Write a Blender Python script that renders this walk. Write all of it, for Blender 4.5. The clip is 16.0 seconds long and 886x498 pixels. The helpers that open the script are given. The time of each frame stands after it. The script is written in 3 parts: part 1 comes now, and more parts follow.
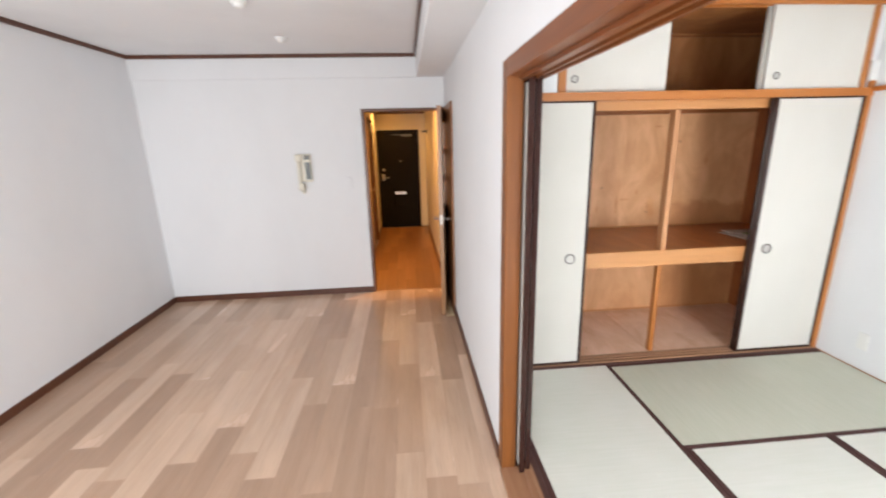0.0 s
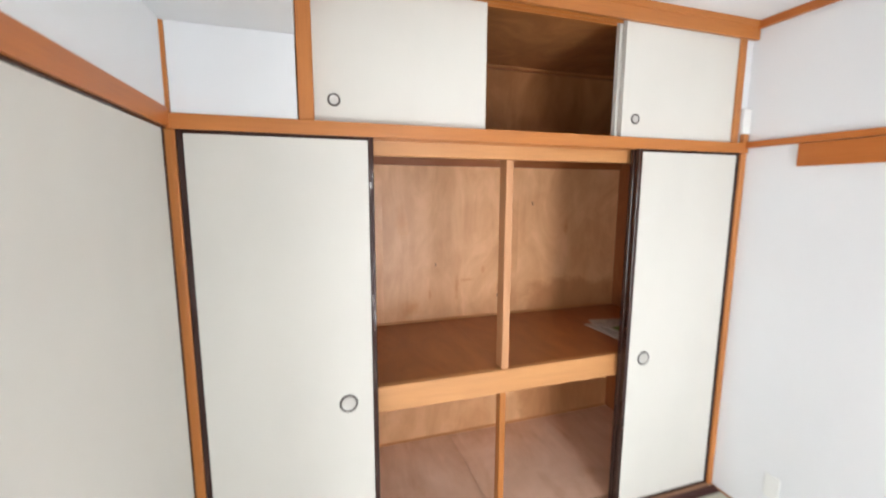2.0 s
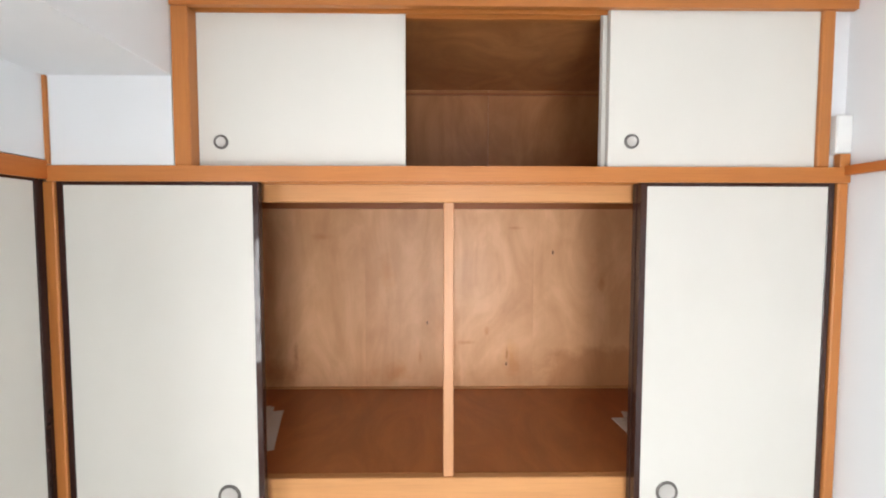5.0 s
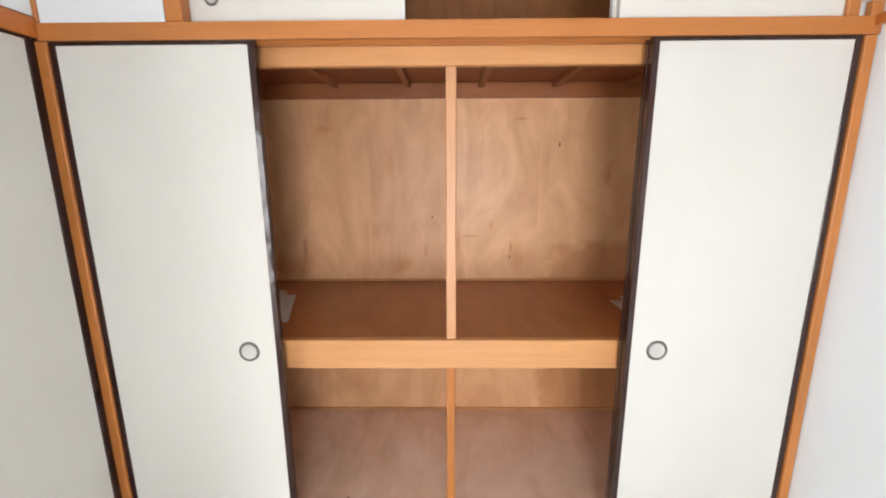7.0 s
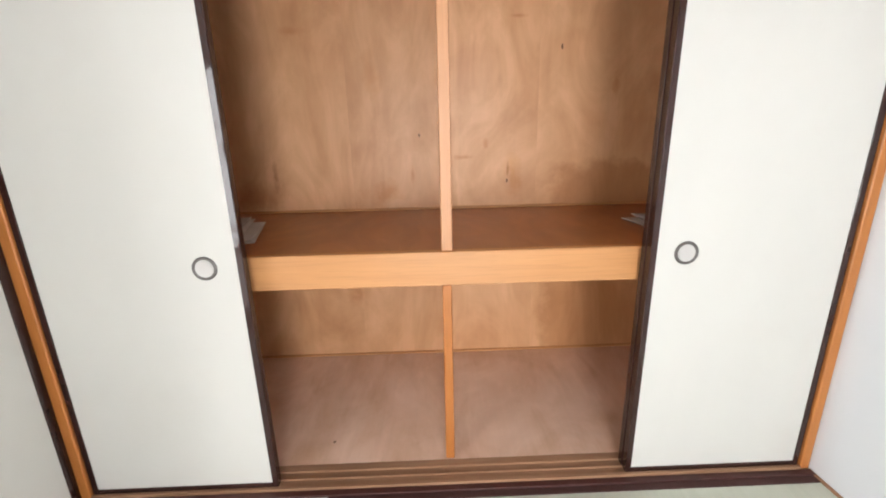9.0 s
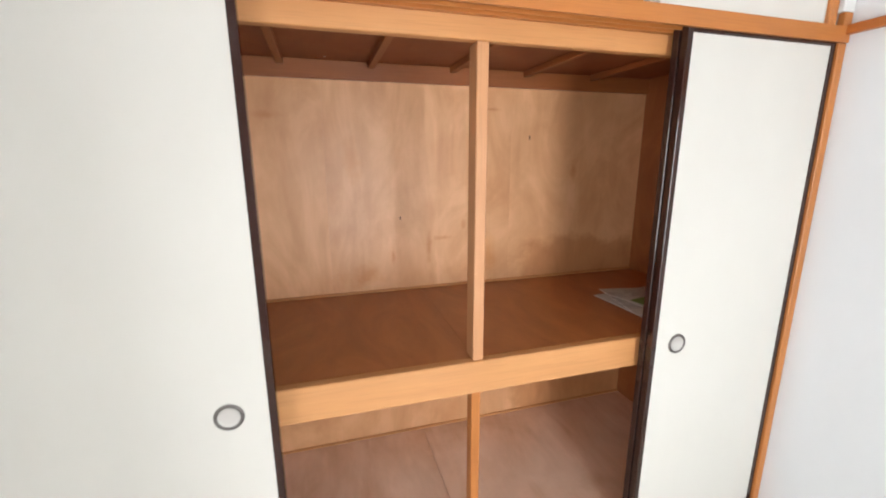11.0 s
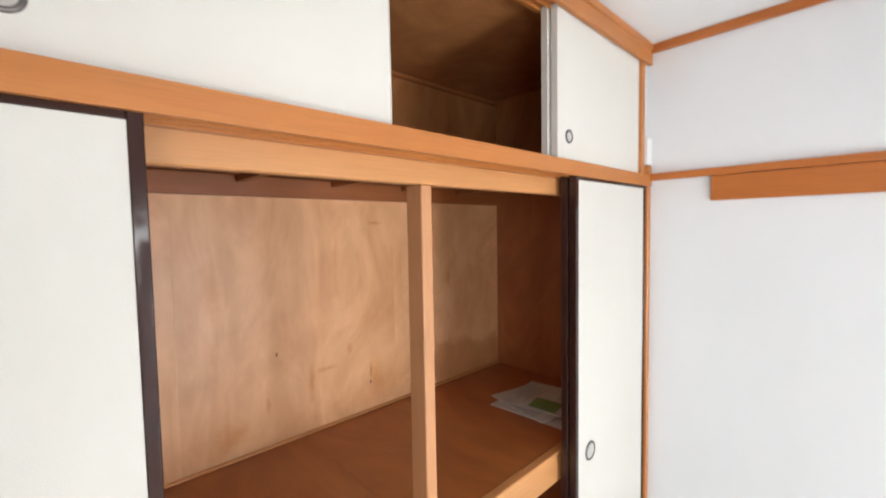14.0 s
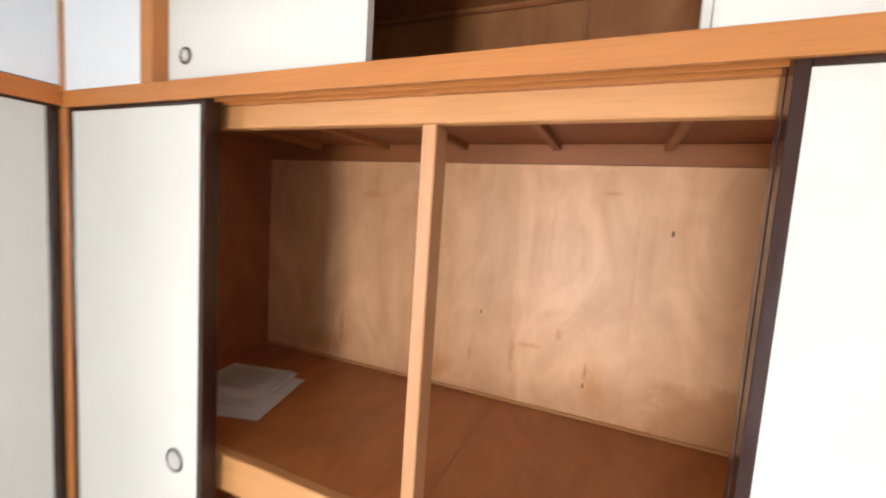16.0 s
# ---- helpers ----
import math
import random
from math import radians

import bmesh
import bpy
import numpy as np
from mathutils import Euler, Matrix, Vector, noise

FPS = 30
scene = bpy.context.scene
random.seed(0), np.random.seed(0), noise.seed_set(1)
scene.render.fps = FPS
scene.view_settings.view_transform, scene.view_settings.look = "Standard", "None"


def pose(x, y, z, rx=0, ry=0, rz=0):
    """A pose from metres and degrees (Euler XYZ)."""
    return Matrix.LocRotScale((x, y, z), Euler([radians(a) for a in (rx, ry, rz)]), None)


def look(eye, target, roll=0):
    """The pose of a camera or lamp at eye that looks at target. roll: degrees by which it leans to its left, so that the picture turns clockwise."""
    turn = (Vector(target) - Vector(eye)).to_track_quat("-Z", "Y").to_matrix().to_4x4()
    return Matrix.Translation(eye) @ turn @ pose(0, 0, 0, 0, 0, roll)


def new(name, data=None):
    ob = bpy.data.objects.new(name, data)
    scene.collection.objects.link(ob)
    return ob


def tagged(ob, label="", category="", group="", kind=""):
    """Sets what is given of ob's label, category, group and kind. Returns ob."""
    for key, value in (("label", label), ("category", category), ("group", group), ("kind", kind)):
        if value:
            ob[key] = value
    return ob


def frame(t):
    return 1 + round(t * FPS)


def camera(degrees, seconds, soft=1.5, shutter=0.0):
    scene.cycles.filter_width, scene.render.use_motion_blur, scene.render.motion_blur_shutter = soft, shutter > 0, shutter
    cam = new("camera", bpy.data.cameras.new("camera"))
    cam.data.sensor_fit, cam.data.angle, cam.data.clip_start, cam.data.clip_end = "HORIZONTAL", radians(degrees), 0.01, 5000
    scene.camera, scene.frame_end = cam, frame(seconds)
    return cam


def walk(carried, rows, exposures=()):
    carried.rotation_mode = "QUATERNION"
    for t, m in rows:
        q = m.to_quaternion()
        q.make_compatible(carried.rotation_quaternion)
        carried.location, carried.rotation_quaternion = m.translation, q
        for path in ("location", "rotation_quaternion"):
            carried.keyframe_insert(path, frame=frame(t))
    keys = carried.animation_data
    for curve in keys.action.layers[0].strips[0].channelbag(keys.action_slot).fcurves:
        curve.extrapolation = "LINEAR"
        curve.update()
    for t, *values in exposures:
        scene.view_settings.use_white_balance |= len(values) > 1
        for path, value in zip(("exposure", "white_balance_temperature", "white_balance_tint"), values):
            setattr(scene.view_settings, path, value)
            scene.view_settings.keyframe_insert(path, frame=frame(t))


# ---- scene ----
cam = camera(94.5, 16.0, 1.9, 0.3)
PATH = [
    (0, (-0.553, -2.595, 1.611), (-0.392, -0.667, 1.103), -1.5),
    (0.5, (-0.449, -2.311, 1.563), (0.171, -0.507, 0.962), -2.1),
    (1, (-0.182, -2.076, 1.519), (0.583, -0.351, 0.856), -1.2),
    (1.5, (0.115, -1.824, 1.545), (0.87, -0.056, 0.992), 0.3),
    (2, (0.421, -1.54, 1.641), (1.029, 0.345, 1.359), 0.2),
    (2.5, (0.74, -1.361, 1.669), (1.064, 0.61, 1.563), 2.2),
    (3, (0.933, -1.176, 1.682), (1.14, 0.813, 1.681), 0.4),
    (3.2, (0.987, -1.112, 1.667), (1.164, 0.879, 1.734), -0.4),
    (5.3, (1.242, -1.312, 1.689), (1.254, 0.681, 1.521), 0.3),
    (5.5, (1.258, -1.313, 1.659), (1.264, 0.675, 1.442), 0.4),
    (6, (1.276, -1.305, 1.56), (1.251, 0.672, 1.258), 0.7),
    (6.5, (1.254, -1.333, 1.483), (1.229, 0.639, 1.151), 0.4),
    (7, (1.24, -1.335, 1.462), (1.219, 0.623, 1.054), -0.3),
    (7.5, (1.234, -1.237, 1.463), (1.208, 0.699, 0.964), -0.7),
    (8, (1.281, -1.185, 1.315), (1.176, 0.748, 0.814), -1.0),
    (8.2, (1.263, -1.168, 1.17), (1.205, 0.758, 0.632), -1.2),
    (10.3, (0.999, -1.157, 1.209), (1.176, 0.766, 0.691), -0.8),
    (10.5, (0.914, -1.166, 1.346), (1.207, 0.741, 0.819), -1.3),
    (11, (0.799, -1.044, 1.464), (1.353, 0.827, 1.026), -0.2),
    (11.5, (0.655, -0.848, 1.514), (1.528, 0.902, 1.094), -0.4),
    (12, (0.526, -0.728, 1.556), (1.7, 0.841, 1.158), -1.5),
    (12.5, (0.492, -0.697, 1.627), (1.803, 0.792, 1.378), -0.9),
    (13, (0.488, -0.697, 1.733), (1.886, 0.733, 1.709), -0.4),
    (13.5, (0.481, -0.704, 1.738), (1.924, 0.68, 1.761), -0.1),
    (14, (0.55, -0.706, 1.666), (1.924, 0.744, 1.558), -1.0),
    (14.5, (0.768, -0.776, 1.61), (1.733, 0.963, 1.399), -0.7),
    (15, (1.014, -0.754, 1.573), (1.59, 1.149, 1.356), 1.7),
    (15.5, (1.325, -0.711, 1.6), (1.291, 1.283, 1.449), 1.8),
    (16, (1.661, -0.737, 1.587), (0.879, 1.095, 1.401), 3.8),
]
walk(cam, [(t, look(eye, target, roll)) for t, eye, target, roll in PATH], [(0.0, -0.40), (3.0, -0.38), (5.5, -0.38), (8.0, -0.36), (10.5, -0.34), (13.5, -0.36), (14.5, -0.28), (15.2, -0.15), (16.0, -0.14)])

# ---- world and light ----
world = bpy.data.worlds.new("sky")
scene.world = world
world.use_nodes = True
wt = world.node_tree
sky = wt.nodes.new("ShaderNodeTexSky")
sky.sky_type, sky.sun_disc = "NISHITA", False
sky.sun_elevation, sky.sun_rotation = radians(58), radians(150)
wt.links.new(sky.outputs[0], wt.nodes["Background"].inputs[0])
wt.nodes["Background"].inputs[1].default_value = 0.12

sun = new("sun", bpy.data.lights.new("sun", "SUN"))
sun.data.energy, sun.data.angle, sun.data.color = 1.0, radians(12), (1, 0.95, 0.88)
sun.matrix_world = pose(0, 0, 8, 32, 0, 150)


def window_light(name, x, y, z, w, h, watts, color):
    """The sky's light in a window's opening, shining into the room (+y)."""
    lamp = new(name, bpy.data.lights.new(name, "AREA"))
    lamp.data.shape, lamp.data.size, lamp.data.size_y = "RECTANGLE", w, h
    lamp.data.energy, lamp.data.color = watts, color
    lamp.data.spread = radians(172)
    lamp.matrix_world = pose(x, y, z, 90, 0, 0)
    return lamp


window_light("window_light_tatami", 1.40, -2.83, 0.93, 0.64, 1.66, 50, (0.94, 0.97, 1.0))
window_light("window_light_west", -1.77, -3.46, 1.0, 1.74, 1.80, 130, (0.96, 0.98, 1.0))


def warm_lamp(name, x, y, z, watts, radius):
    lamp = new(name, bpy.data.lights.new(name, "SPOT"))
    lamp.data.energy, lamp.data.color, lamp.data.shadow_soft_size = watts, (1.0, 0.48, 0.12), radius
    lamp.data.spot_size, lamp.data.spot_blend = radians(160), 0.6
    lamp.matrix_world = pose(x, y, z)
    return lamp


warm_lamp("hall_lamp_far", -0.90, 4.75, 2.165, 42, 0.05)
warm_lamp("hall_lamp_near", -0.56, 2.02, 2.36, 200, 0.045)


# ---- materials ----
def mat_base(name, color, rough=0.6, metal=0.0, spec=0.5):
    m = bpy.data.materials.new(name)
    m.use_nodes = True
    b = m.node_tree.nodes["Principled BSDF"]
    b.inputs["Base Color"].default_value = (*color, 1)
    b.inputs["Roughness"].default_value = rough
    b.inputs["Metallic"].default_value = metal
    b.inputs["Specular IOR Level"].default_value = spec
    return m


def nd(m, kind, **sets):
    n = m.node_tree.nodes.new(kind)
    for k, v in sets.items():
        n.inputs[k.replace("_", " ")].default_value = v
    return n


def ln(m, a, b):
    m.node_tree.links.new(a, b)


def coords(m, scale, per_object=False):
    tc = nd(m, "ShaderNodeTexCoord")
    mp = nd(m, "ShaderNodeMapping")
    mp.inputs["Scale"].default_value = scale
    ln(m, tc.outputs["Object"], mp.inputs["Vector"])
    if per_object:
        oi = nd(m, "ShaderNodeObjectInfo")
        sc = nd(m, "ShaderNodeVectorMath")
        sc.operation = "SCALE"
        sc.inputs[0].default_value = (13.1, 7.7, 5.3)
        ln(m, oi.outputs["Random"], sc.inputs["Scale"])
        ln(m, sc.outputs[0], mp.inputs["Location"])
    return mp.outputs[0]


def ramp(m, src, stops):
    r = nd(m, "ShaderNodeValToRGB")
    e = r.color_ramp.elements
    while len(e) < len(stops):
        e.new(0.5)
    for el, (p, c) in zip(e, stops):
        el.position, el.color = p, (*c, 1)
    ln(m, src, r.inputs[0])
    return r.outputs[0]


def mixed(m, fac, a, b, mode="MIX"):
    n = nd(m, "ShaderNodeMix")
    n.data_type, n.blend_type = "RGBA", mode
    for sock, v in ((n.inputs[0], fac), (n.inputs[6], a), (n.inputs[7], b)):
        if isinstance(v, (int, float)):
            sock.default_value = v
        elif isinstance(v, tuple):
            sock.default_value = (*v, 1)
        else:
            ln(m, v, sock)
    return n.outputs[2]


def bump(m, height, strength, dist, before=None):
    b = nd(m, "ShaderNodeBump", Strength=strength, Distance=dist)
    ln(m, height, b.inputs["Height"])
    if before is not None:
        ln(m, before, b.inputs["Normal"])
    return b.outputs[0]


def principled(m):
    return m.node_tree.nodes["Principled BSDF"]


def painted(name, color, rough=0.75, weave=900.0, relief=0.12, stain=0.05):
    """Wallpaper or paint: fine relief and faint, wide unevenness."""
    m = mat_base(name, color, rough, spec=0.3)
    fine = nd(m, "ShaderNodeTexNoise", Scale=weave, Detail=2.0)
    ln(m, coords(m, (1, 1, 1)), fine.inputs["Vector"])
    wide = nd(m, "ShaderNodeTexNoise", Scale=1.7, Detail=5.0, Roughness=0.6)
    ln(m, coords(m, (1, 1, 0.6)), wide.inputs["Vector"])
    dark = tuple(c * (1 - 2.2 * stain) for c in color)
    ln(m, ramp(m, wide.outputs["Fac"], [(0.30, dark), (0.55, color), (0.8, color)]), principled(m).inputs["Base Color"])
    ln(m, bump(m, fine.outputs["Fac"], relief, 0.002), principled(m).inputs["Normal"])
    return m


def wood(name, light, dark, axis, rough=0.45, grain=1.0, blot=0.5, per_object=False, relief=0.08, coat=0.0):
    """Timber with its grain along axis (0, 1, 2): streaks, fine pores and wide blotches."""
    m = mat_base(name, light, rough)
    long, across = 1.2 * grain, 26.0 * grain
    s = [across] * 3
    s[axis] = long
    streak = nd(m, "ShaderNodeTexNoise", Scale=1.0, Detail=6.0, Roughness=0.65, Distortion=0.6)
    ln(m, coords(m, tuple(s), per_object), streak.inputs["Vector"])
    s2 = [220.0] * 3
    s2[axis] = 7.0
    pores = nd(m, "ShaderNodeTexNoise", Scale=1.0, Detail=2.0)
    ln(m, coords(m, tuple(s2), per_object), pores.inputs["Vector"])
    s3 = [3.2] * 3
    s3[axis] = 1.1
    wide = nd(m, "ShaderNodeTexNoise", Scale=1.0, Detail=4.0, Distortion=0.8)
    ln(m, coords(m, tuple(s3), per_object), wide.inputs["Vector"])
    mid = tuple((a + b) / 2 for a, b in zip(light, dark))
    base = ramp(m, streak.outputs["Fac"], [(0.32, dark), (0.5, mid), (0.66, light)])
    shade = ramp(m, wide.outputs["Fac"], [(0.3, (1 - blot * 0.5,) * 3), (0.62, (1.0,) * 3)])
    base = mixed(m, 1.0, base, shade, "MULTIPLY")
    spots = ramp(m, pores.outputs["Fac"], [(0.36, (0.78,) * 3), (0.48, (1.0,) * 3)])
    base = mixed(m, 0.35, base, spots, "MULTIPLY")
    if per_object:
        oi = nd(m, "ShaderNodeObjectInfo")
        tone = ramp(m, oi.outputs["Random"], [(0.0, (0.72, 0.67, 0.64)), (0.36, (0.80, 0.76, 0.73)), (0.50, (0.95, 0.94, 0.92)), (0.75, (1.02, 1.02, 1.02)), (1.0, (1.09, 1.11, 1.12))])
        base = mixed(m, 1.0, base, tone, "MULTIPLY")
    ln(m, base, principled(m).inputs["Base Color"])
    rr = nd(m, "ShaderNodeMapRange")
    rr.inputs["To Min"].default_value, rr.inputs["To Max"].default_value = rough * 0.8, min(1.0, rough * 1.25)
    ln(m, wide.outputs["Fac"], rr.inputs["Value"])
    ln(m, rr.outputs[0], principled(m).inputs["Roughness"])
    ln(m, bump(m, pores.outputs["Fac"], relief, 0.002), principled(m).inputs["Normal"])
    principled(m).inputs["Coat Weight"].default_value = coat
    return m


def plywood(name, light, dark, axis, rough=0.4, marks=0.5):
    """Rotary-cut veneer: broad soft figure along axis, water marks and a faint fine grain."""
    m = mat_base(name, light, rough)
    s = [3.4] * 3
    s[axis] = 1.5
    figure = nd(m, "ShaderNodeTexNoise", Scale=1.0, Detail=5.0, Roughness=0.6, Distortion=2.4)
    ln(m, coords(m, tuple(s), True), figure.inputs["Vector"])
    s2 = [46.0] * 3
    s2[axis] = 2.5
    grain = nd(m, "ShaderNodeTexNoise", Scale=1.0, Detail=3.0, Distortion=1.0)
    ln(m, coords(m, tuple(s2), True), grain.inputs["Vector"])
    wide = nd(m, "ShaderNodeTexNoise", Scale=1.9, Detail=5.0, Roughness=0.6, Distortion=0.6)
    ln(m, coords(m, (1, 1, 1), True), wide.inputs["Vector"])
    mid = tuple((a + b) / 2 for a, b in zip(light, dark))
    base = ramp(m, figure.outputs["Fac"], [(0.33, dark), (0.5, mid), (0.64, light)])
    base = mixed(m, 0.15, base, ramp(m, grain.outputs["Fac"], [(0.34, (0.86, 0.84, 0.82)), (0.6, (1.0,) * 3)]), "MULTIPLY")
    base = mixed(m, marks, base, ramp(m, wide.outputs["Fac"], [(0.30, (0.74, 0.62, 0.50)), (0.48, (0.93, 0.89, 0.85)), (0.64, (1.0,) * 3)]), "MULTIPLY")
    s3 = [9.0] * 3
    s3[axis] = 2.2
    drips = nd(m, "ShaderNodeTexNoise", Scale=1.0, Detail=3.0, Roughness=0.5, Distortion=0.5)
    ln(m, coords(m, tuple(s3), True), drips.inputs["Vector"])
    base = mixed(m, marks, base, ramp(m, drips.outputs["Fac"], [(0.20, (0.74, 0.62, 0.50)), (0.38, (0.94, 0.90, 0.86)), (0.45, (1.0,) * 3), (0.62, (1.0,) * 3), (0.72, (1.10, 1.12, 1.15))]), "MULTIPLY")
    ln(m, base, principled(m).inputs["Base Color"])
    rr = nd(m, "ShaderNodeMapRange")
    rr.inputs["To Min"].default_value, rr.inputs["To Max"].default_value = rough * 0.75, rough * 1.3
    ln(m, wide.outputs["Fac"], rr.inputs["Value"])
    ln(m, rr.outputs[0], principled(m).inputs["Roughness"])
    ln(m, bump(m, grain.outputs["Fac"], 0.03, 0.002), principled(m).inputs["Normal"])
    return m


def stain_and_shade(m, x0, z1, tint):
    """Stain and shade put in the colour, ragged: the boards' low part beyond x0."""
    place = coords(m, (1, 1, 1))
    ragged = nd(m, "ShaderNodeTexNoise", Scale=7.0, Detail=4.0, Roughness=0.6)
    ln(m, place, ragged.inputs["Vector"])
    wobble = nd(m, "ShaderNodeMapRange")
    wobble.inputs["To Min"].default_value, wobble.inputs["To Max"].default_value = -0.14, 0.14
    ln(m, ragged.outputs["Fac"], wobble.inputs["Value"])
    xyz = nd(m, "ShaderNodeSeparateXYZ")
    ln(m, place, xyz.inputs[0])
    edges = []
    for axis, lo, hi in (("X", x0 - 0.03, x0 + 0.05), ("Z", z1 + 0.03, z1 - 0.03)):
        add = nd(m, "ShaderNodeMath")
        ln(m, xyz.outputs[axis], add.inputs[0])
        ln(m, wobble.outputs[0], add.inputs[1])
        edge = nd(m, "ShaderNodeMapRange")
        edge.inputs["From Min"].default_value, edge.inputs["From Max"].default_value = lo, hi
        ln(m, add.outputs[0], edge.inputs["Value"])
        edges.append(edge.outputs[0])
    both = nd(m, "ShaderNodeMath")
    both.operation = "MULTIPLY"
    ln(m, edges[0], both.inputs[0])
    ln(m, edges[1], both.inputs[1])
    shader = principled(m).inputs["Base Color"]
    clean = shader.links[0].from_socket
    ln(m, mixed(m, 1.0, clean, ramp(m, both.outputs[0], [(0.0, (1.0,) * 3), (1.0, tint)]), "MULTIPLY"), shader)


M = {}
M["wallpaper"] = painted("wallpaper", (0.775, 0.785, 0.80), 0.8, 700, 0.2, 0.015)
M["ceiling"] = painted("ceiling_paper", (0.80, 0.81, 0.825), 0.85, 420, 0.3, 0.02)
M["hall_paper"] = painted("hall_wallpaper", (0.76, 0.70, 0.56), 0.8, 600, 0.2, 0.03)
M["fusuma"] = painted("fusuma_paper", (0.645, 0.623, 0.573), 0.7, 520, 0.22, 0.02)
M["upper_paper"] = painted("upper_door_paper", (0.69, 0.665, 0.61), 0.65, 520, 0.2, 0.02)
ORANGE, ORANGE_D = (0.51, 0.195, 0.052), (0.465, 0.168, 0.042)
M["trim_x"] = wood("trim_wood_x", tuple(c * k for c, k in zip(ORANGE, (1.0, 0.96, 0.88))), tuple(c * k for c, k in zip(ORANGE_D, (1.0, 0.96, 0.88))), 0, 0.38, 1.0, 0.25)
M["trim_y"] = wood("trim_wood_y", (0.49, 0.150, 0.028), (0.44, 0.128, 0.022), 1, 0.38, 1.0, 0.25)
M["trim_z"] = wood("trim_wood_z", tuple(c * k for c, k in zip(ORANGE, (1.0, 0.96, 0.88))), tuple(c * k for c, k in zip(ORANGE_D, (1.0, 0.96, 0.88))), 2, 0.38, 1.0, 0.25)
M["pale_x"] = wood("pale_beam_x", (0.61, 0.29, 0.108), (0.56, 0.255, 0.092), 0, 0.42, 1.0, 0.2)
M["pale_z"] = wood("pale_post_z", (0.55, 0.27, 0.125), (0.51, 0.24, 0.105), 2, 0.42, 1.0, 0.2)
M["post_z"] = wood("opening_post_wood", (0.24, 0.083, 0.019), (0.18, 0.057, 0.013), 2, 0.4, 1.0, 0.35)
M["post_y"] = wood("opening_head_wood", (0.25, 0.082, 0.023), (0.18, 0.054, 0.015), 1, 0.33, 1.0, 0.35)
# Paled: the light that reaches deep into the closet is put into the colour.
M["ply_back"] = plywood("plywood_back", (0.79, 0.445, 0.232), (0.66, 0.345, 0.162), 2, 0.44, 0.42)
# Low at the right: stain and shade together in one tint.
stain_and_shade(M["ply_back"], 1.80, 1.02, (0.78, 0.68, 0.57))


def blotches(m, rows):
    """Old marks and painted shade on the boards: soft, ragged spots at (x, z), rx by rz in size, each with its own
    tint.
    """
    place = coords(m, (1, 1, 1))
    rough = nd(m, "ShaderNodeTexNoise", Scale=14.0, Detail=4.0, Roughness=0.65)
    ln(m, place, rough.inputs["Vector"])
    for x, z, rx, rz, tint in rows:
        away = nd(m, "ShaderNodeMapping")
        away.vector_type = "POINT"
        away.inputs["Scale"].default_value = (1 / rx, 0.0, 1 / rz)
        away.inputs["Location"].default_value = (-x / rx, 0.0, -z / rz)
        ln(m, place, away.inputs["Vector"])
        size = nd(m, "ShaderNodeVectorMath")
        size.operation = "LENGTH"
        ln(m, away.outputs[0], size.inputs[0])
        add = nd(m, "ShaderNodeMath")
        ln(m, size.outputs["Value"], add.inputs[0])
        ln(m, rough.outputs["Fac"], add.inputs[1])
        soft = ramp(m, add.outputs[0], [(0.0, tint), (0.62, tint), (1.0, (1.0,) * 3)])
        shader = principled(m).inputs["Base Color"]
        ln(m, mixed(m, 1.0, shader.links[0].from_socket, soft, "MULTIPLY"), shader)


blotches(M["ply_back"], [
    # The wide spot at (0.36, 0.90) is shade put into the colour.
    (0.45, 1.00, 0.040, 0.16, (0.66, 0.52, 0.38)), (0.36, 0.90, 0.30, 0.16, (0.82, 0.72, 0.60)),
    (0.97, 0.90, 0.20, 0.13, (0.90, 0.78, 0.60)), (1.62, 0.98, 0.10, 0.24, (0.94, 0.84, 0.66)),
    (1.63, 1.69, 0.11, 0.022, (0.84, 0.72, 0.60)), (1.59, 1.00, 0.016, 0.10, (0.72, 0.58, 0.44)),
    (1.30, 1.02, 0.035, 0.20, (0.88, 0.76, 0.60)), (1.38, 1.07, 0.12, 0.030, (0.84, 0.72, 0.58)),
    (1.12, 0.99, 0.025, 0.10, (0.84, 0.70, 0.54)), (0.60, 1.64, 0.14, 0.05, (0.90, 0.80, 0.68)),
    (1.48, 1.13, 0.03, 0.06, (0.86, 0.74, 0.60)), (0.80, 0.45, 0.16, 0.30, (0.88, 0.78, 0.64)),
    (2.10, 1.40, 0.05, 0.12, (0.86, 0.74, 0.60)), (0.94, 1.45, 0.10, 0.22, (0.94, 0.86, 0.74))])
# Darkened: the deep shade at the closet's sides is part of this colour.
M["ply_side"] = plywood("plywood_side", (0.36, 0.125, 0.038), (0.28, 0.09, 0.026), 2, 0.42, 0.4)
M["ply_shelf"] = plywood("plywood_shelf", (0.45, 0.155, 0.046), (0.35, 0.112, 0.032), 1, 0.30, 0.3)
# Paled: the window's sheen on the closet floor is put into the colour.
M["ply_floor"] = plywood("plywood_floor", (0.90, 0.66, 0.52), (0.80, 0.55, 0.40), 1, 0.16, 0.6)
# Darkened and reddened: shade under the closet ceiling is in this colour.
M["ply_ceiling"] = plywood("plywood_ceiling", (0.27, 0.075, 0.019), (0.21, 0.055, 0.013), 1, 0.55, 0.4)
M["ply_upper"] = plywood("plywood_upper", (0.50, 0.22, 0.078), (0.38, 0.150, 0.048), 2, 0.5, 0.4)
# Cleat and joist colours carry the shade at the closet's top.
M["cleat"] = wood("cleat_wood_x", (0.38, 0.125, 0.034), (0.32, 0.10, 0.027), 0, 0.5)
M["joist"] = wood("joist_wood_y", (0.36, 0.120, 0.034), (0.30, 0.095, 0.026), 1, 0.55)
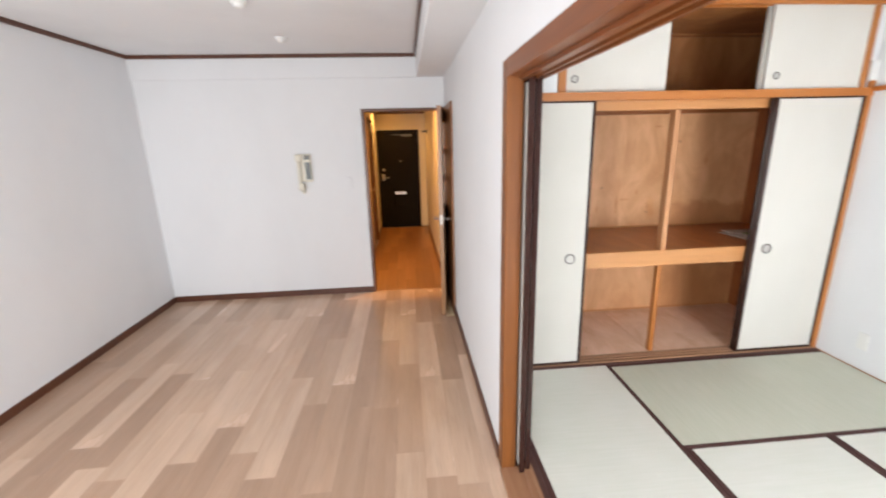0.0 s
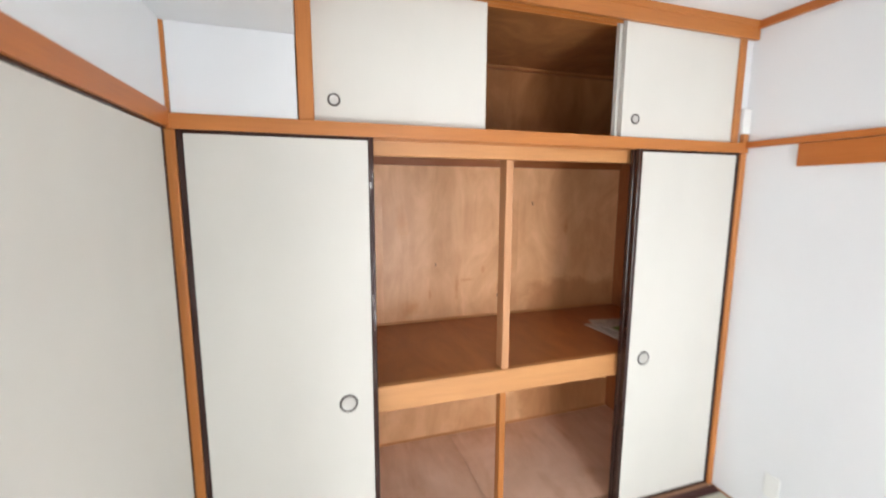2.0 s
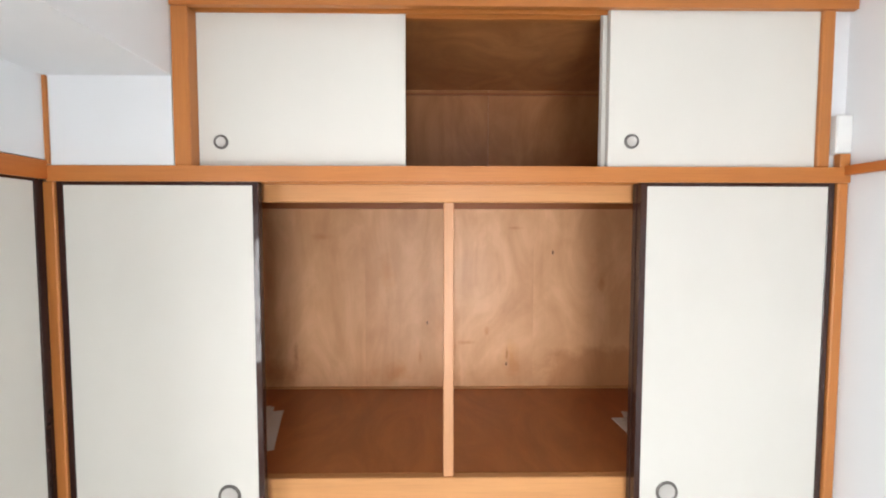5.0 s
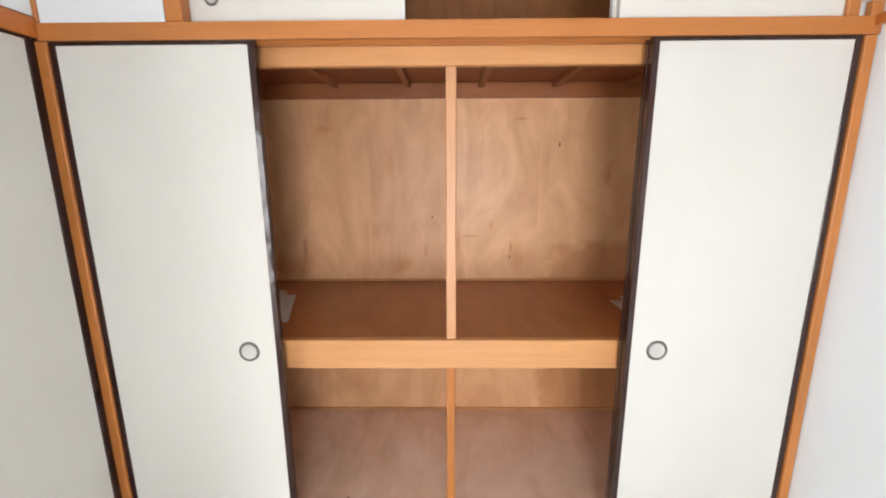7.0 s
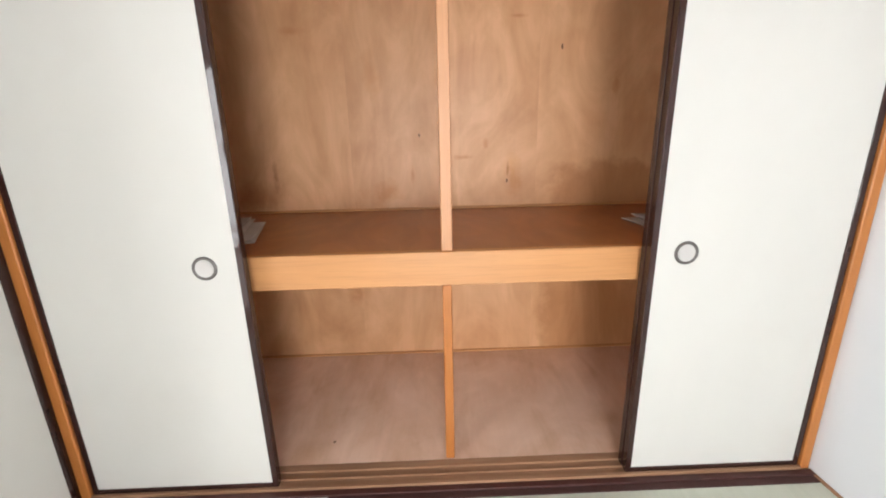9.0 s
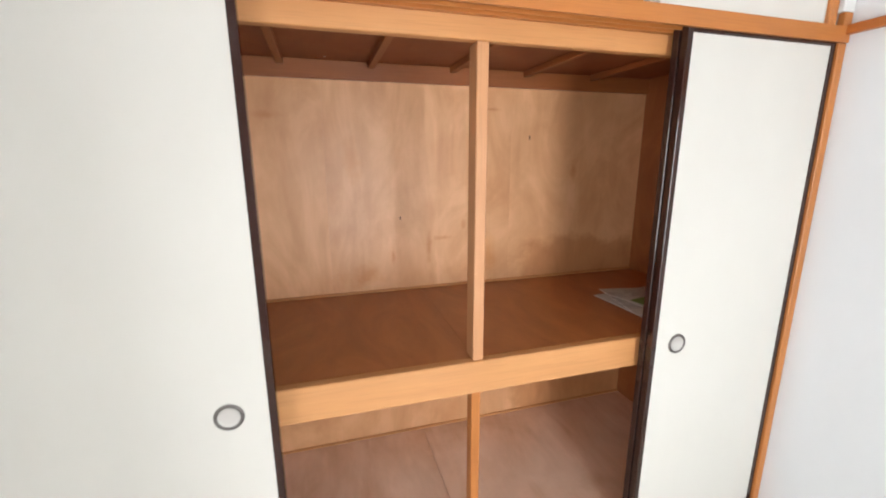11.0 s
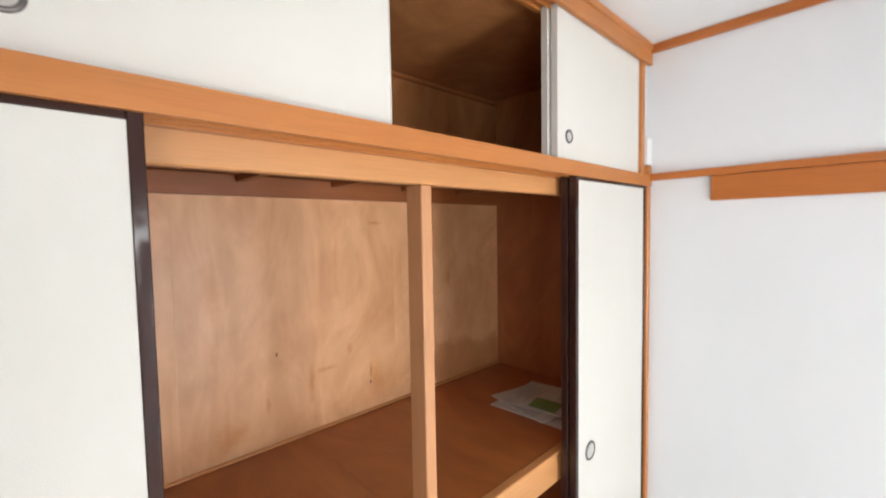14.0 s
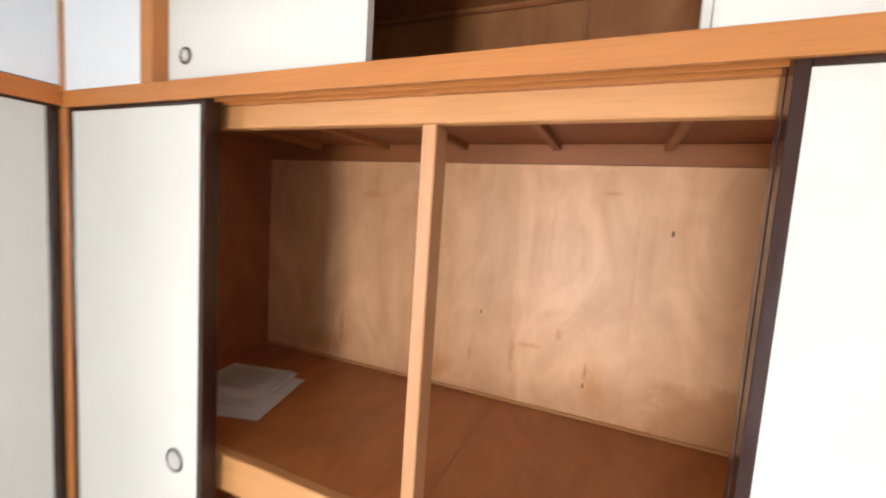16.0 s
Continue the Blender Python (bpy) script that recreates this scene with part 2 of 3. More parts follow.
M["sill_x"] = wood("sill_wood_x", (0.42, 0.24, 0.14), (0.33, 0.17, 0.09), 0, 0.45)
M["sill_y"] = wood("sill_wood_y", (0.42, 0.22, 0.12), (0.32, 0.15, 0.075), 1, 0.45)
M["dark_red"] = wood("dark_red_strip", (0.085, 0.025, 0.020), (0.06, 0.018, 0.014), 1, 0.45)
M["base"] = wood("baseboard_brown", (0.13, 0.045, 0.022), (0.09, 0.03, 0.016), 1, 0.4)
M["lacquer"] = mat_base("dark_lacquer", (0.036, 0.014, 0.011), 0.11, spec=0.5)
lac_wave = nd(M["lacquer"], "ShaderNodeTexNoise", Scale=9.0, Detail=2.0)
ln(M["lacquer"], coords(M["lacquer"], (1, 1, 1), True), lac_wave.inputs["Vector"])
ln(M["lacquer"], bump(M["lacquer"], lac_wave.outputs["Fac"], 0.35, 0.012), principled(M["lacquer"]).inputs["Normal"])
M["hall_door"] = wood("hall_door_brown", (0.11, 0.04, 0.015), (0.075, 0.026, 0.010), 2, 0.4)
M["leaf"] = wood("door_leaf_brown", (0.44, 0.23, 0.11), (0.36, 0.175, 0.08), 2, 0.3)
M["casing"] = wood("door_casing_brown", (0.17, 0.065, 0.03), (0.12, 0.042, 0.02), 2, 0.35)
M["plank"] = wood("floor_plank", (0.67, 0.48, 0.355), (0.585, 0.402, 0.285), 1, 0.25, 0.4, 0.25, True)
M["hall_plank"] = wood("hall_plank", (0.40, 0.205, 0.085), (0.30, 0.145, 0.055), 1, 0.3, 0.4, 0.3, True)
M["joint"] = mat_base("floor_joint", (0.40, 0.27, 0.18), 0.7)
M["steel"] = mat_base("brushed_steel", (0.62, 0.60, 0.57), 0.28, 1.0)
M["bronze"] = mat_base("antique_ring", (0.17, 0.155, 0.145), 0.35, 0.8)
M["dish"] = mat_base("pull_dish", (0.56, 0.54, 0.51), 0.38, 0.35)
M["white_plastic"] = mat_base("white_plastic", (0.80, 0.80, 0.78), 0.35)
M["ivory_plastic"] = mat_base("ivory_plastic", (0.72, 0.68, 0.57), 0.4)
M["dark_plastic"] = mat_base("dark_plastic", (0.09, 0.10, 0.095), 0.3)
M["black_steel"] = painted("black_steel", (0.006, 0.0045, 0.0035), 0.6, 300, 0.1, 0.1)
principled(M["black_steel"]).inputs["Specular IOR Level"].default_value = 0.15
M["stone"] = painted("entrance_tile", (0.10, 0.085, 0.07), 0.5, 120, 0.2, 0.1)
M["panel"] = wood("door_side_panel", (0.42, 0.18, 0.07), (0.34, 0.135, 0.05), 2, 0.35)
# Colour of the warm light painted on the floor behind the open door.
M["cream"] = painted("hall_light_cream", (0.70, 0.55, 0.34), 0.5, 300, 0.1, 0.03)
M["paper"] = painted("newsprint", (0.66, 0.65, 0.63), 0.8, 60, 0.3, 0.10)
M["ink"] = mat_base("grey_ink", (0.33, 0.32, 0.32), 0.8)
M["green_ink"] = mat_base("green_ink", (0.17, 0.29, 0.10), 0.7)
M["alu"] = mat_base("aluminium", (0.55, 0.55, 0.56), 0.4, 0.9)
M["concrete"] = painted("outside_ground", (0.33, 0.33, 0.32), 0.85, 40, 0.3, 0.1)
M["knot"] = mat_base("knot_brown", (0.17, 0.075, 0.03), 0.6)
glass = mat_base("window_glass", (1, 1, 1), 0.02)
principled(glass).inputs["Transmission Weight"].default_value = 1.0
principled(glass).inputs["IOR"].default_value = 1.45
M["glass"] = glass
frosted = mat_base("frosted_glass", (0.9, 0.88, 0.82), 0.5)
principled(frosted).inputs["Transmission Weight"].default_value = 0.85
M["frosted"] = frosted
glow = mat_base("lamp_glow", (1, 0.8, 0.5), 0.5)
principled(glow).inputs["Emission Color"].default_value = (1.0, 0.72, 0.38, 1)
principled(glow).inputs["Emission Strength"].default_value = 14.0
M["glow"] = glow


def tatami(name, along, pale, green):
    """Woven rush: strands run along one axis and shine across it; faint bands of paler and greener rush."""
    m = mat_base(name, pale, 0.5, spec=0.9)
    across = 1 - along
    turn = nd(m, "ShaderNodeCombineXYZ")
    turn.inputs[across].default_value = 1.0
    ln(m, turn.outputs[0], principled(m).inputs["Tangent"])
    principled(m).inputs["Anisotropic"].default_value = 0.85
    bands = nd(m, "ShaderNodeTexNoise", Scale=1.0, Detail=3.0)
    s2 = [4.0, 4.0, 4.0]
    s2[across] = 70.0
    ln(m, coords(m, tuple(s2)), bands.inputs["Vector"])
    wide = nd(m, "ShaderNodeTexNoise", Scale=2.2, Detail=4.0)
    ln(m, coords(m, (1, 1, 1)), wide.inputs["Vector"])
    c = ramp(m, bands.outputs["Fac"], [(0.35, green), (0.65, pale)])
    c = mixed(m, 1.0, c, ramp(m, wide.outputs["Fac"], [(0.3, (0.94, 0.95, 0.93)), (0.65, (1, 1, 1))]), "MULTIPLY")
    ln(m, c, principled(m).inputs["Base Color"])
    weave = nd(m, "ShaderNodeTexNoise", Scale=260.0, Detail=2.0)
    ln(m, coords(m, (1, 1, 1)), weave.inputs["Vector"])
    ln(m, bump(m, weave.outputs["Fac"], 0.25, 0.002), principled(m).inputs["Normal"])
    return m


# Mats along y paler, mats along x duller: weave sheen put into the colour.
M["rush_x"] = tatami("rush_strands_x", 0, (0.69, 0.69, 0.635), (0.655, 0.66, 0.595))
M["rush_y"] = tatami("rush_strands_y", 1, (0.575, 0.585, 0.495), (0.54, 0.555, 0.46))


# ---- building helpers ----
def box_into(bm, x0, x1, y0, y1, z0, z1, bevel=0.0):
    r = bmesh.ops.create_cube(bm, size=1.0, matrix=Matrix.Translation(((x0 + x1) / 2, (y0 + y1) / 2, (z0 + z1) / 2)) @ Matrix.Diagonal((x1 - x0, y1 - y0, z1 - z0, 1)))
    if bevel:
        edges = list({e for v in r["verts"] for e in v.link_edges})
        bmesh.ops.bevel(bm, geom=edges, offset=bevel, segments=1, affect="EDGES")
    return bm


def box(*a, bevel=0.0):
    return box_into(bmesh.new(), *a, bevel=bevel)


def boxes(*rows, bevel=0.0):
    bm = bmesh.new()
    for r in rows:
        box_into(bm, *r, bevel=bevel)
    return bm


def lathe(profile, m, steps=28):
    """Turns a profile of (radius, height) about z, then places it by m."""
    bm = bmesh.new()
    rings = []
    for r, h in profile:
        if r < 1e-6:
            rings.append([bm.verts.new((0, 0, h))])
        else:
            rings.append([bm.verts.new((r * math.cos(2 * math.pi * i / steps), r * math.sin(2 * math.pi * i / steps), h)) for i in range(steps)])
    for a, b in zip(rings, rings[1:]):
        for i in range(steps):
            j = (i + 1) % steps
            if len(a) == 1 and len(b) > 1:
                bm.faces.new((a[0], b[i], b[j]))
            elif len(b) == 1 and len(a) > 1:
                bm.faces.new((a[i], b[0], a[j]))
            elif len(a) > 1:
                bm.faces.new((a[i], b[i], b[j], a[j]))
    bmesh.ops.recalc_face_normals(bm, faces=bm.faces)
    bm.transform(m)
    for f in bm.faces:
        f.smooth = True
    return bm


def extrude_y(profile, y0, y1):
    """A moulding: a closed profile of (x, z), drawn out from y0 to y1."""
    bm = bmesh.new()
    a = [bm.verts.new((x, y0, z)) for x, z in profile]
    b = [bm.verts.new((x, y1, z)) for x, z in profile]
    n = len(profile)
    bm.faces.new(a)
    bm.faces.new(b[::-1])
    for i in range(n):
        bm.faces.new((a[i], b[i], b[(i + 1) % n], a[(i + 1) % n]))
    bmesh.ops.recalc_face_normals(bm, faces=bm.faces)
    return bm


def extrude_x(profile, x0, x1):
    """A moulding: a closed profile of (y, z), drawn out from x0 to x1."""
    bm = extrude_y(profile, x0, x1)
    bm.transform(Matrix(((0, 1, 0, 0), (1, 0, 0, 0), (0, 0, 1, 0), (0, 0, 0, 1))))
    bmesh.ops.recalc_face_normals(bm, faces=bm.faces)
    return bm


def mesh_of(bm, name, material):
    me = bpy.data.meshes.new(name)
    bm.to_mesh(me)
    bm.free()
    me.materials.append(M[material])
    return me


def part(name, bm, material, parent, label=""):
    ob = new(name, mesh_of(bm, name, material))
    ob.parent = parent
    return tagged(ob, label)


def thing(name, label, category, group="", at=(0, 0, 0), kind=""):
    ob = new(name)
    ob.empty_display_size = 0.1
    ob.location = at
    return tagged(ob, label, category, group, kind)


def setting(name, bm, material, label, category):
    return tagged(new(name, mesh_of(bm, name, material)), label, category, kind="structure")


CEIL = 2.455        # ceiling of both rooms
WALL_E = 2.527      # east wall of the tatami room
WEST_F = -0.137     # face of the partition in the wooden-floored room
WALL_W = -3.10
NORTH = 1.80       # wall with the hall door
BACK = 0.893        # back of the closet

# ---- walls and ceilings ----
setting("wall_east", box(WALL_E, WALL_E + 0.15, -2.80, 1.05, -0.1, 2.7), "wallpaper", "plain white papered wall of the tatami room", "wall")
setting("wall_partition", boxes((WEST_F, -0.07, -0.83, NORTH, -0.1, 2.7), (WEST_F, 0.0, -2.62, -0.83, 1.90, 2.7), (-0.07, 0.0, -0.83, -0.002, 1.90, 2.7), (WEST_F, 0.0, -3.60, -2.62, -0.1, 2.7)),
        "wallpaper", "white papered partition wall between the rooms", "wall")
setting("beam_tatami_room", box(0.0, 0.393, -2.80, 0.0, 2.158, 2.7, bevel=0.002), "wallpaper", "white papered ceiling beam along the partition", "beam")
setting("beam_west_room", box(-0.41, WEST_F, -3.6, NORTH, 2.238, 2.7, bevel=0.002), "wallpaper", "white papered ceiling beam above the hall door side", "beam")
setting("wall_closet_front", boxes((0.012, 0.391, 0.004, 0.09, 1.882, 2.158), (0.0, 0.393, 0.0, 0.09, 2.158, 2.7), (0.393, WALL_E, 0.02, 0.09, CEIL, 2.7), (2.464, WALL_E, 0.026, 0.09, 1.882, CEIL)), "wallpaper", "white papered wall beside the upper cupboard", "wall")
setting("wall_north", boxes((WALL_W, -0.980, NORTH, NORTH + 0.12, -0.1, 2.7), (-0.980, WEST_F, NORTH, NORTH + 0.12, 1.945, 2.7), (WALL_W, -0.41, NORTH - 0.018, NORTH, 2.238, 2.7), (WEST_F, 0.0, NORTH, NORTH + 0.12, -0.1, 2.7)), "wallpaper", "white papered wall with the hall doorway", "wall")
setting("wall_west", box(WALL_W - 0.15, WALL_W, -3.6, NORTH + 0.12, -0.1, 2.7), "wallpaper", "long plain white papered wall", "wall")
setting("wall_south_west_room", boxes((WALL_W - 0.15, -2.70, -3.60, -3.45, -0.1, 2.7), (-0.85, 0.0, -3.60, -3.45, -0.1, 2.7), (-2.70, -0.85, -3.60, -3.45, 1.95, 2.7), (-2.70, -0.85, -3.60, -3.45, -0.1, 0.06)), "wallpaper", "white papered wall round the balcony window", "wall")
setting("wall_south_tatami_room", boxes((0.0, 0.90, -2.80, -2.65, -0.1, 2.7), (2.00, WALL_E, -2.80, -2.65, -0.1, 2.7), (0.90, 2.00, -2.80, -2.65, 1.84, 2.7), (0.90, 2.00, -2.80, -2.65, -0.1, 0.06)), "wallpaper", "white papered wall round the tatami room window", "wall")
setting("ceiling_tatami_room", box(0.393, WALL_E, -2.80, 0.02, CEIL, 2.6), "ceiling", "white papered ceiling", "ceiling")
setting("ceiling_west_room", box(WALL_W, -0.41, -3.6, NORTH - 0.018, CEIL, 2.6), "ceiling", "white papered ceiling", "ceiling")
setting("wall_closet_back", box(-0.07, WALL_E + 0.15, BACK + 0.021, 1.05, -0.1, 2.7), "wallpaper", "plain wall behind the closet", "wall")
setting("roof_slab", box(-3.3, 2.9, -3.7, 6.2, 2.71, 2.85), "concrete", "plain concrete slab above the rooms", "slab")

# trim round the ceilings
setting("trim_ceiling_east", box(WALL_E - 0.022, WALL_E, -2.65, 0.0, 2.418, CEIL, bevel=0.003), "trim_y", "orange-brown wooden ceiling moulding", "moulding")
setting("trim_ceiling_beam", box(0.393, 0.413, -2.65, 0.0, 2.418, CEIL, bevel=0.003), "trim_y", "orange-brown wooden ceiling moulding", "moulding")
setting("trim_ceiling_north", box(WALL_W, -0.41, NORTH - 0.04, NORTH - 0.018, 2.422, CEIL, bevel=0.003), "base", "dark red-brown ceiling moulding", "moulding")
setting("trim_ceiling_west", box(WALL_W, WALL_W + 0.022, -3.45, NORTH - 0.04, 2.422, CEIL, bevel=0.003), "base", "dark red-brown ceiling moulding", "moulding")
setting("trim_ceiling_west_beam", box(-0.432, -0.41, -3.45, NORTH - 0.04, 2.422, CEIL, bevel=0.003), "base", "dark red-brown ceiling moulding", "moulding")
setting("baseboard_north", box(WALL_W + 0.012, -0.980, NORTH - 0.012, NORTH, 0.0, 0.062, bevel=0.002), "base", "dark brown baseboard", "baseboard")
setting("baseboard_west", box(WALL_W, WALL_W + 0.012, -3.45, NORTH, 0.0, 0.062, bevel=0.002), "base", "dark brown baseboard", "baseboard")
setting("baseboard_partition", box(WEST_F - 0.012, WEST_F, -0.83, 1.088, 0.0, 0.062, bevel=0.002), "base", "dark brown baseboard", "baseboard")

# rails on the tatami room's east wall
setting("trim_wall_rail", box(WALL_E - 0.022, WALL_E, -2.65, -0.002, 1.857, 1.887, bevel=0.002), "trim_y", "narrow orange-brown wooden wall rail", "rail")
setting("trim_hanging_board", box(WALL_E - 0.018, WALL_E, -2.65, -0.238, 1.755, 1.855, bevel=0.002), "trim_y", "orange-brown wooden hanging board under the wall rail", "board")

# opening between the rooms
setting("trim_opening_post", box(-0.143, -0.072, -0.905, -0.83, 0.0, 1.918, bevel=0.004), "post_z", "worn orange-brown wooden post of the wide opening", "post")
setting("trim_opening_head", extrude_y([(-0.143, 1.85), (-0.143, 1.918), (-0.072, 1.918), (-0.072, 1.896), (0.006, 1.896), (0.006, 1.838), (-0.004, 1.838), (-0.004, 1.852), (-0.028, 1.852), (-0.028, 1.838), (-0.038, 1.838), (-0.038, 1.852), (-0.062, 1.852), (-0.062, 1.838), (-0.090, 1.838), (-0.090, 1.85)], -2.62, -0.905), "post_y", "grooved brown wooden head rail of the opening", "lintel")
setting("trim_opening_head_inner", extrude_y([(-0.072, 1.838), (-0.072, 1.896), (0.006, 1.896), (0.006, 1.838), (-0.004, 1.838), (-0.004, 1.852), (-0.028, 1.852), (-0.028, 1.838), (-0.038, 1.838), (-0.038, 1.852), (-0.062, 1.852), (-0.062, 1.838)], -0.905, -0.004), "trim_y", "orange-brown wooden head rail above the parked sliding doors", "lintel")
setting("trim_opening_sill", extrude_y([(-0.152, 0.0), (-0.152, 0.010), (-0.062, 0.010), (-0.062, 0.004), (-0.038, 0.004), (-0.038, 0.010), (-0.028, 0.010), (-0.028, 0.004), (-0.004, 0.004), (-0.004, 0.010), (0.010, 0.010), (0.010, 0.0)], -2.62, -0.905), "sill_y", "grooved wooden sliding-door sill", "sill")
setting("trim_opening_sill_inner", box(-0.069, 0.010, -0.905, -0.004, 0.0, 0.006), "sill_y", "wooden sliding-door sill", "sill")
setting("trim_tatami_edge_west", box(0.010, 0.042, -2.62, -0.002, -0.02, 0.006, bevel=0.002), "dark_red", "dark red-brown strip beside the tatami", "strip")
setting("trim_tatami_edge_east", box(WALL_E - 0.012, WALL_E, -2.62, -0.002, -0.02, 0.003), "sill_y", "thin wooden strip beside the tatami", "strip")

# floors
setting("floor_base", boxes((WALL_W, 0.0, -3.6, 1.95, -0.12, -0.03), (0.0, WALL_E, -2.8, 0.93, -0.12, -0.03)), "joint", "bare under-floor", "floor")
floor = setting("floor_west_room", box(WALL_W, WEST_F - 0.008, -3.45, NORTH, -0.03, -0.006), "joint", "pale brown laminate plank floor", "floor")
floor_gap = setting("floor_under_partition", box(WEST_F - 0.008, 0.012, -3.45, NORTH, -0.03, -0.004), "joint", "bare floor under the partition", "floor")
setting("ground", box(-40, 40, -60, 60, -0.5, -0.2), "concrete", "grey ground outside", "ground")


# ---- windows behind the camera ----
def sliding_window(name, x0, x1, y, z0, z1):
    w = tagged(new(name, mesh_of(boxes((x0, x1, y, y + 0.08, z0, z0 + 0.04), (x0, x1, y, y + 0.08, z1 - 0.04, z1), (x0, x0 + 0.04, y, y + 0.08, z0 + 0.04, z1 - 0.04), (x1 - 0.04, x1, y, y + 0.08, z0 + 0.04, z1 - 0.04)), name, "alu")), "large aluminium sliding window", "window", kind="structure")
    mid = (x0 + x1) / 2
    for a, b, yy in ((x0 + 0.04, mid + 0.02, y + 0.01), (mid - 0.02, x1 - 0.04, y + 0.045)):
        part("sash", boxes((a, b, yy, yy + 0.025, z0 + 0.04, z0 + 0.09), (a, b, yy, yy + 0.025, z1 - 0.09, z1 - 0.04), (a, a + 0.04, yy, yy + 0.025, z0 + 0.09, z1 - 0.09), (b - 0.04, b, yy, yy + 0.025, z0 + 0.09, z1 - 0.09)), "alu", w)
        g = part("pane", box(a + 0.04, b - 0.04, yy + 0.009, yy + 0.015, z0 + 0.09, z1 - 0.09), "glass", w)
        g.visible_shadow = False
    return w


sliding_window("window_1", 0.90, 2.00, -2.79, 0.06, 1.84)
sliding_window("window_2", -2.70, -0.85, -3.58, 0.06, 1.95)


# ---- closet ----
closet = thing("closet", "built-in orange-brown wooden futon closet, doors half open", "closet")
part("pillar", box(-0.030, 0.0175, 0.0, 0.09, 0.0, 1.833, bevel=0.003), "trim_z", closet)
part("pillar", box(2.492, 2.525, 0.0, 0.09, 0.0, 1.833, bevel=0.003), "trim_z", closet)
part("pillar_stub", box(2.490, 2.525, -0.003, 0.02, 1.882, 1.925, bevel=0.002), "trim_z", closet)
part("lintel", extrude_x([(-0.004, 1.833), (-0.004, 1.882), (0.089, 1.882), (0.089, 1.833), (0.070, 1.833), (0.070, 1.845), (0.040, 1.845), (0.040, 1.833), (0.037, 1.833), (0.037, 1.845), (0.007, 1.845), (0.007, 1.833)], 0.0, 2.525), "trim_x", closet)
part("inner_beam", box(-0.03, 2.525, 0.091, 0.125, 1.775, 1.872, bevel=0.003), "pale_x", closet)
part("corner_strip", box(0.0, 0.011, -0.004, 0.004, 1.885, 2.156), "trim_z", closet)
part("sill", extrude_x([(-0.004, 0.0), (-0.004, 0.012), (0.007, 0.012), (0.007, 0.006), (0.037, 0.006), (0.037, 0.012), (0.040, 0.012), (0.040, 0.006), (0.070, 0.006), (0.070, 0.013), (0.100, 0.013), (0.100, 0.0)], 0.018, 2.4915), "sill_x", closet)
part("sill_edge", box(0.0, 2.525, -0.030, -0.0045, -0.02, 0.0045, bevel=0.002), "dark_red", closet, "dark red-brown edge of the sill")
part("shelf_rail", box(-0.03, 2.525, 0.088, 0.122, 0.704, 0.818, bevel=0.003), "pale_x", closet, "pale wooden front rail of the middle shelf")
part("centre_post", box(1.236, 1.272, 0.094, 0.158, 0.8185, 1.775, bevel=0.003), "pale_z", closet)
part("lower_post", box(1.236, 1.268, 0.102, 0.145, 0.0135, 0.704, bevel=0.003), "trim_z", closet)
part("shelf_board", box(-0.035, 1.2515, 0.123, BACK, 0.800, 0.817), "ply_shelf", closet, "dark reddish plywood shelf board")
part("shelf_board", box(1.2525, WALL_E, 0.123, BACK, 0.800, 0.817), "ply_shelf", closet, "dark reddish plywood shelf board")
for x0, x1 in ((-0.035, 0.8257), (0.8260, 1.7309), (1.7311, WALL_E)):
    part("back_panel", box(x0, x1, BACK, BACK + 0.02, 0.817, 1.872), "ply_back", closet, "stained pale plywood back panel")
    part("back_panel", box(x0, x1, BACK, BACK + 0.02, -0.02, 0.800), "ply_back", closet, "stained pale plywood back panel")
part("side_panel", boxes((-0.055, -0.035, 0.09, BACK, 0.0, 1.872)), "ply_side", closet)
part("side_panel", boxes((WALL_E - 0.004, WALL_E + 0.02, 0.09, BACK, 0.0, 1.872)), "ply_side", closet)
part("floor_board", box(-0.035, 1.2515, 0.101, BACK, -0.01, 0.012), "ply_floor", closet, "worn plywood closet floor, colour paled for the sheen")
part("floor_board", box(1.2525, WALL_E - 0.004, 0.101, BACK, -0.01, 0.012), "ply_floor", closet, "worn plywood closet floor, colour paled for the sheen")
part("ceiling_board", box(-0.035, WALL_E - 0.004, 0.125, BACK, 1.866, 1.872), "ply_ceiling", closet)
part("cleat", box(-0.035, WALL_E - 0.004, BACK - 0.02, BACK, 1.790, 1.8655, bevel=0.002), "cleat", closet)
part("cleat", box(-0.035, WALL_E - 0.004, BACK - 0.012, BACK, 0.817, 0.829, bevel=0.003), "pale_x", closet)
part("cleat", box(-0.035, WALL_E - 0.004, BACK - 0.012, BACK, 0.012, 0.024, bevel=0.003), "pale_x", closet)
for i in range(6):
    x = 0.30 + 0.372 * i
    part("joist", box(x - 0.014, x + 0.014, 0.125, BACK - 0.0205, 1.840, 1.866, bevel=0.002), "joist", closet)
for i in range(5):
    x = 0.45 + 0.4 * i
    part("shelf_joist", box(x - 0.018, x + 0.018, 0.123, BACK, 0.760, 0.800), "joist", closet)

# the cupboard above
upper = thing("upper_cupboard", "built-in upper cupboard with orange-brown wooden frame", "cupboard")
part("post", box(0.395, 0.447, 0.0, 0.09, 1.883, 2.370, bevel=0.003), "trim_z", upper)
part("post", box(2.425, 2.463, 0.004, 0.09, 1.883, 2.370, bevel=0.003), "trim_z", upper)
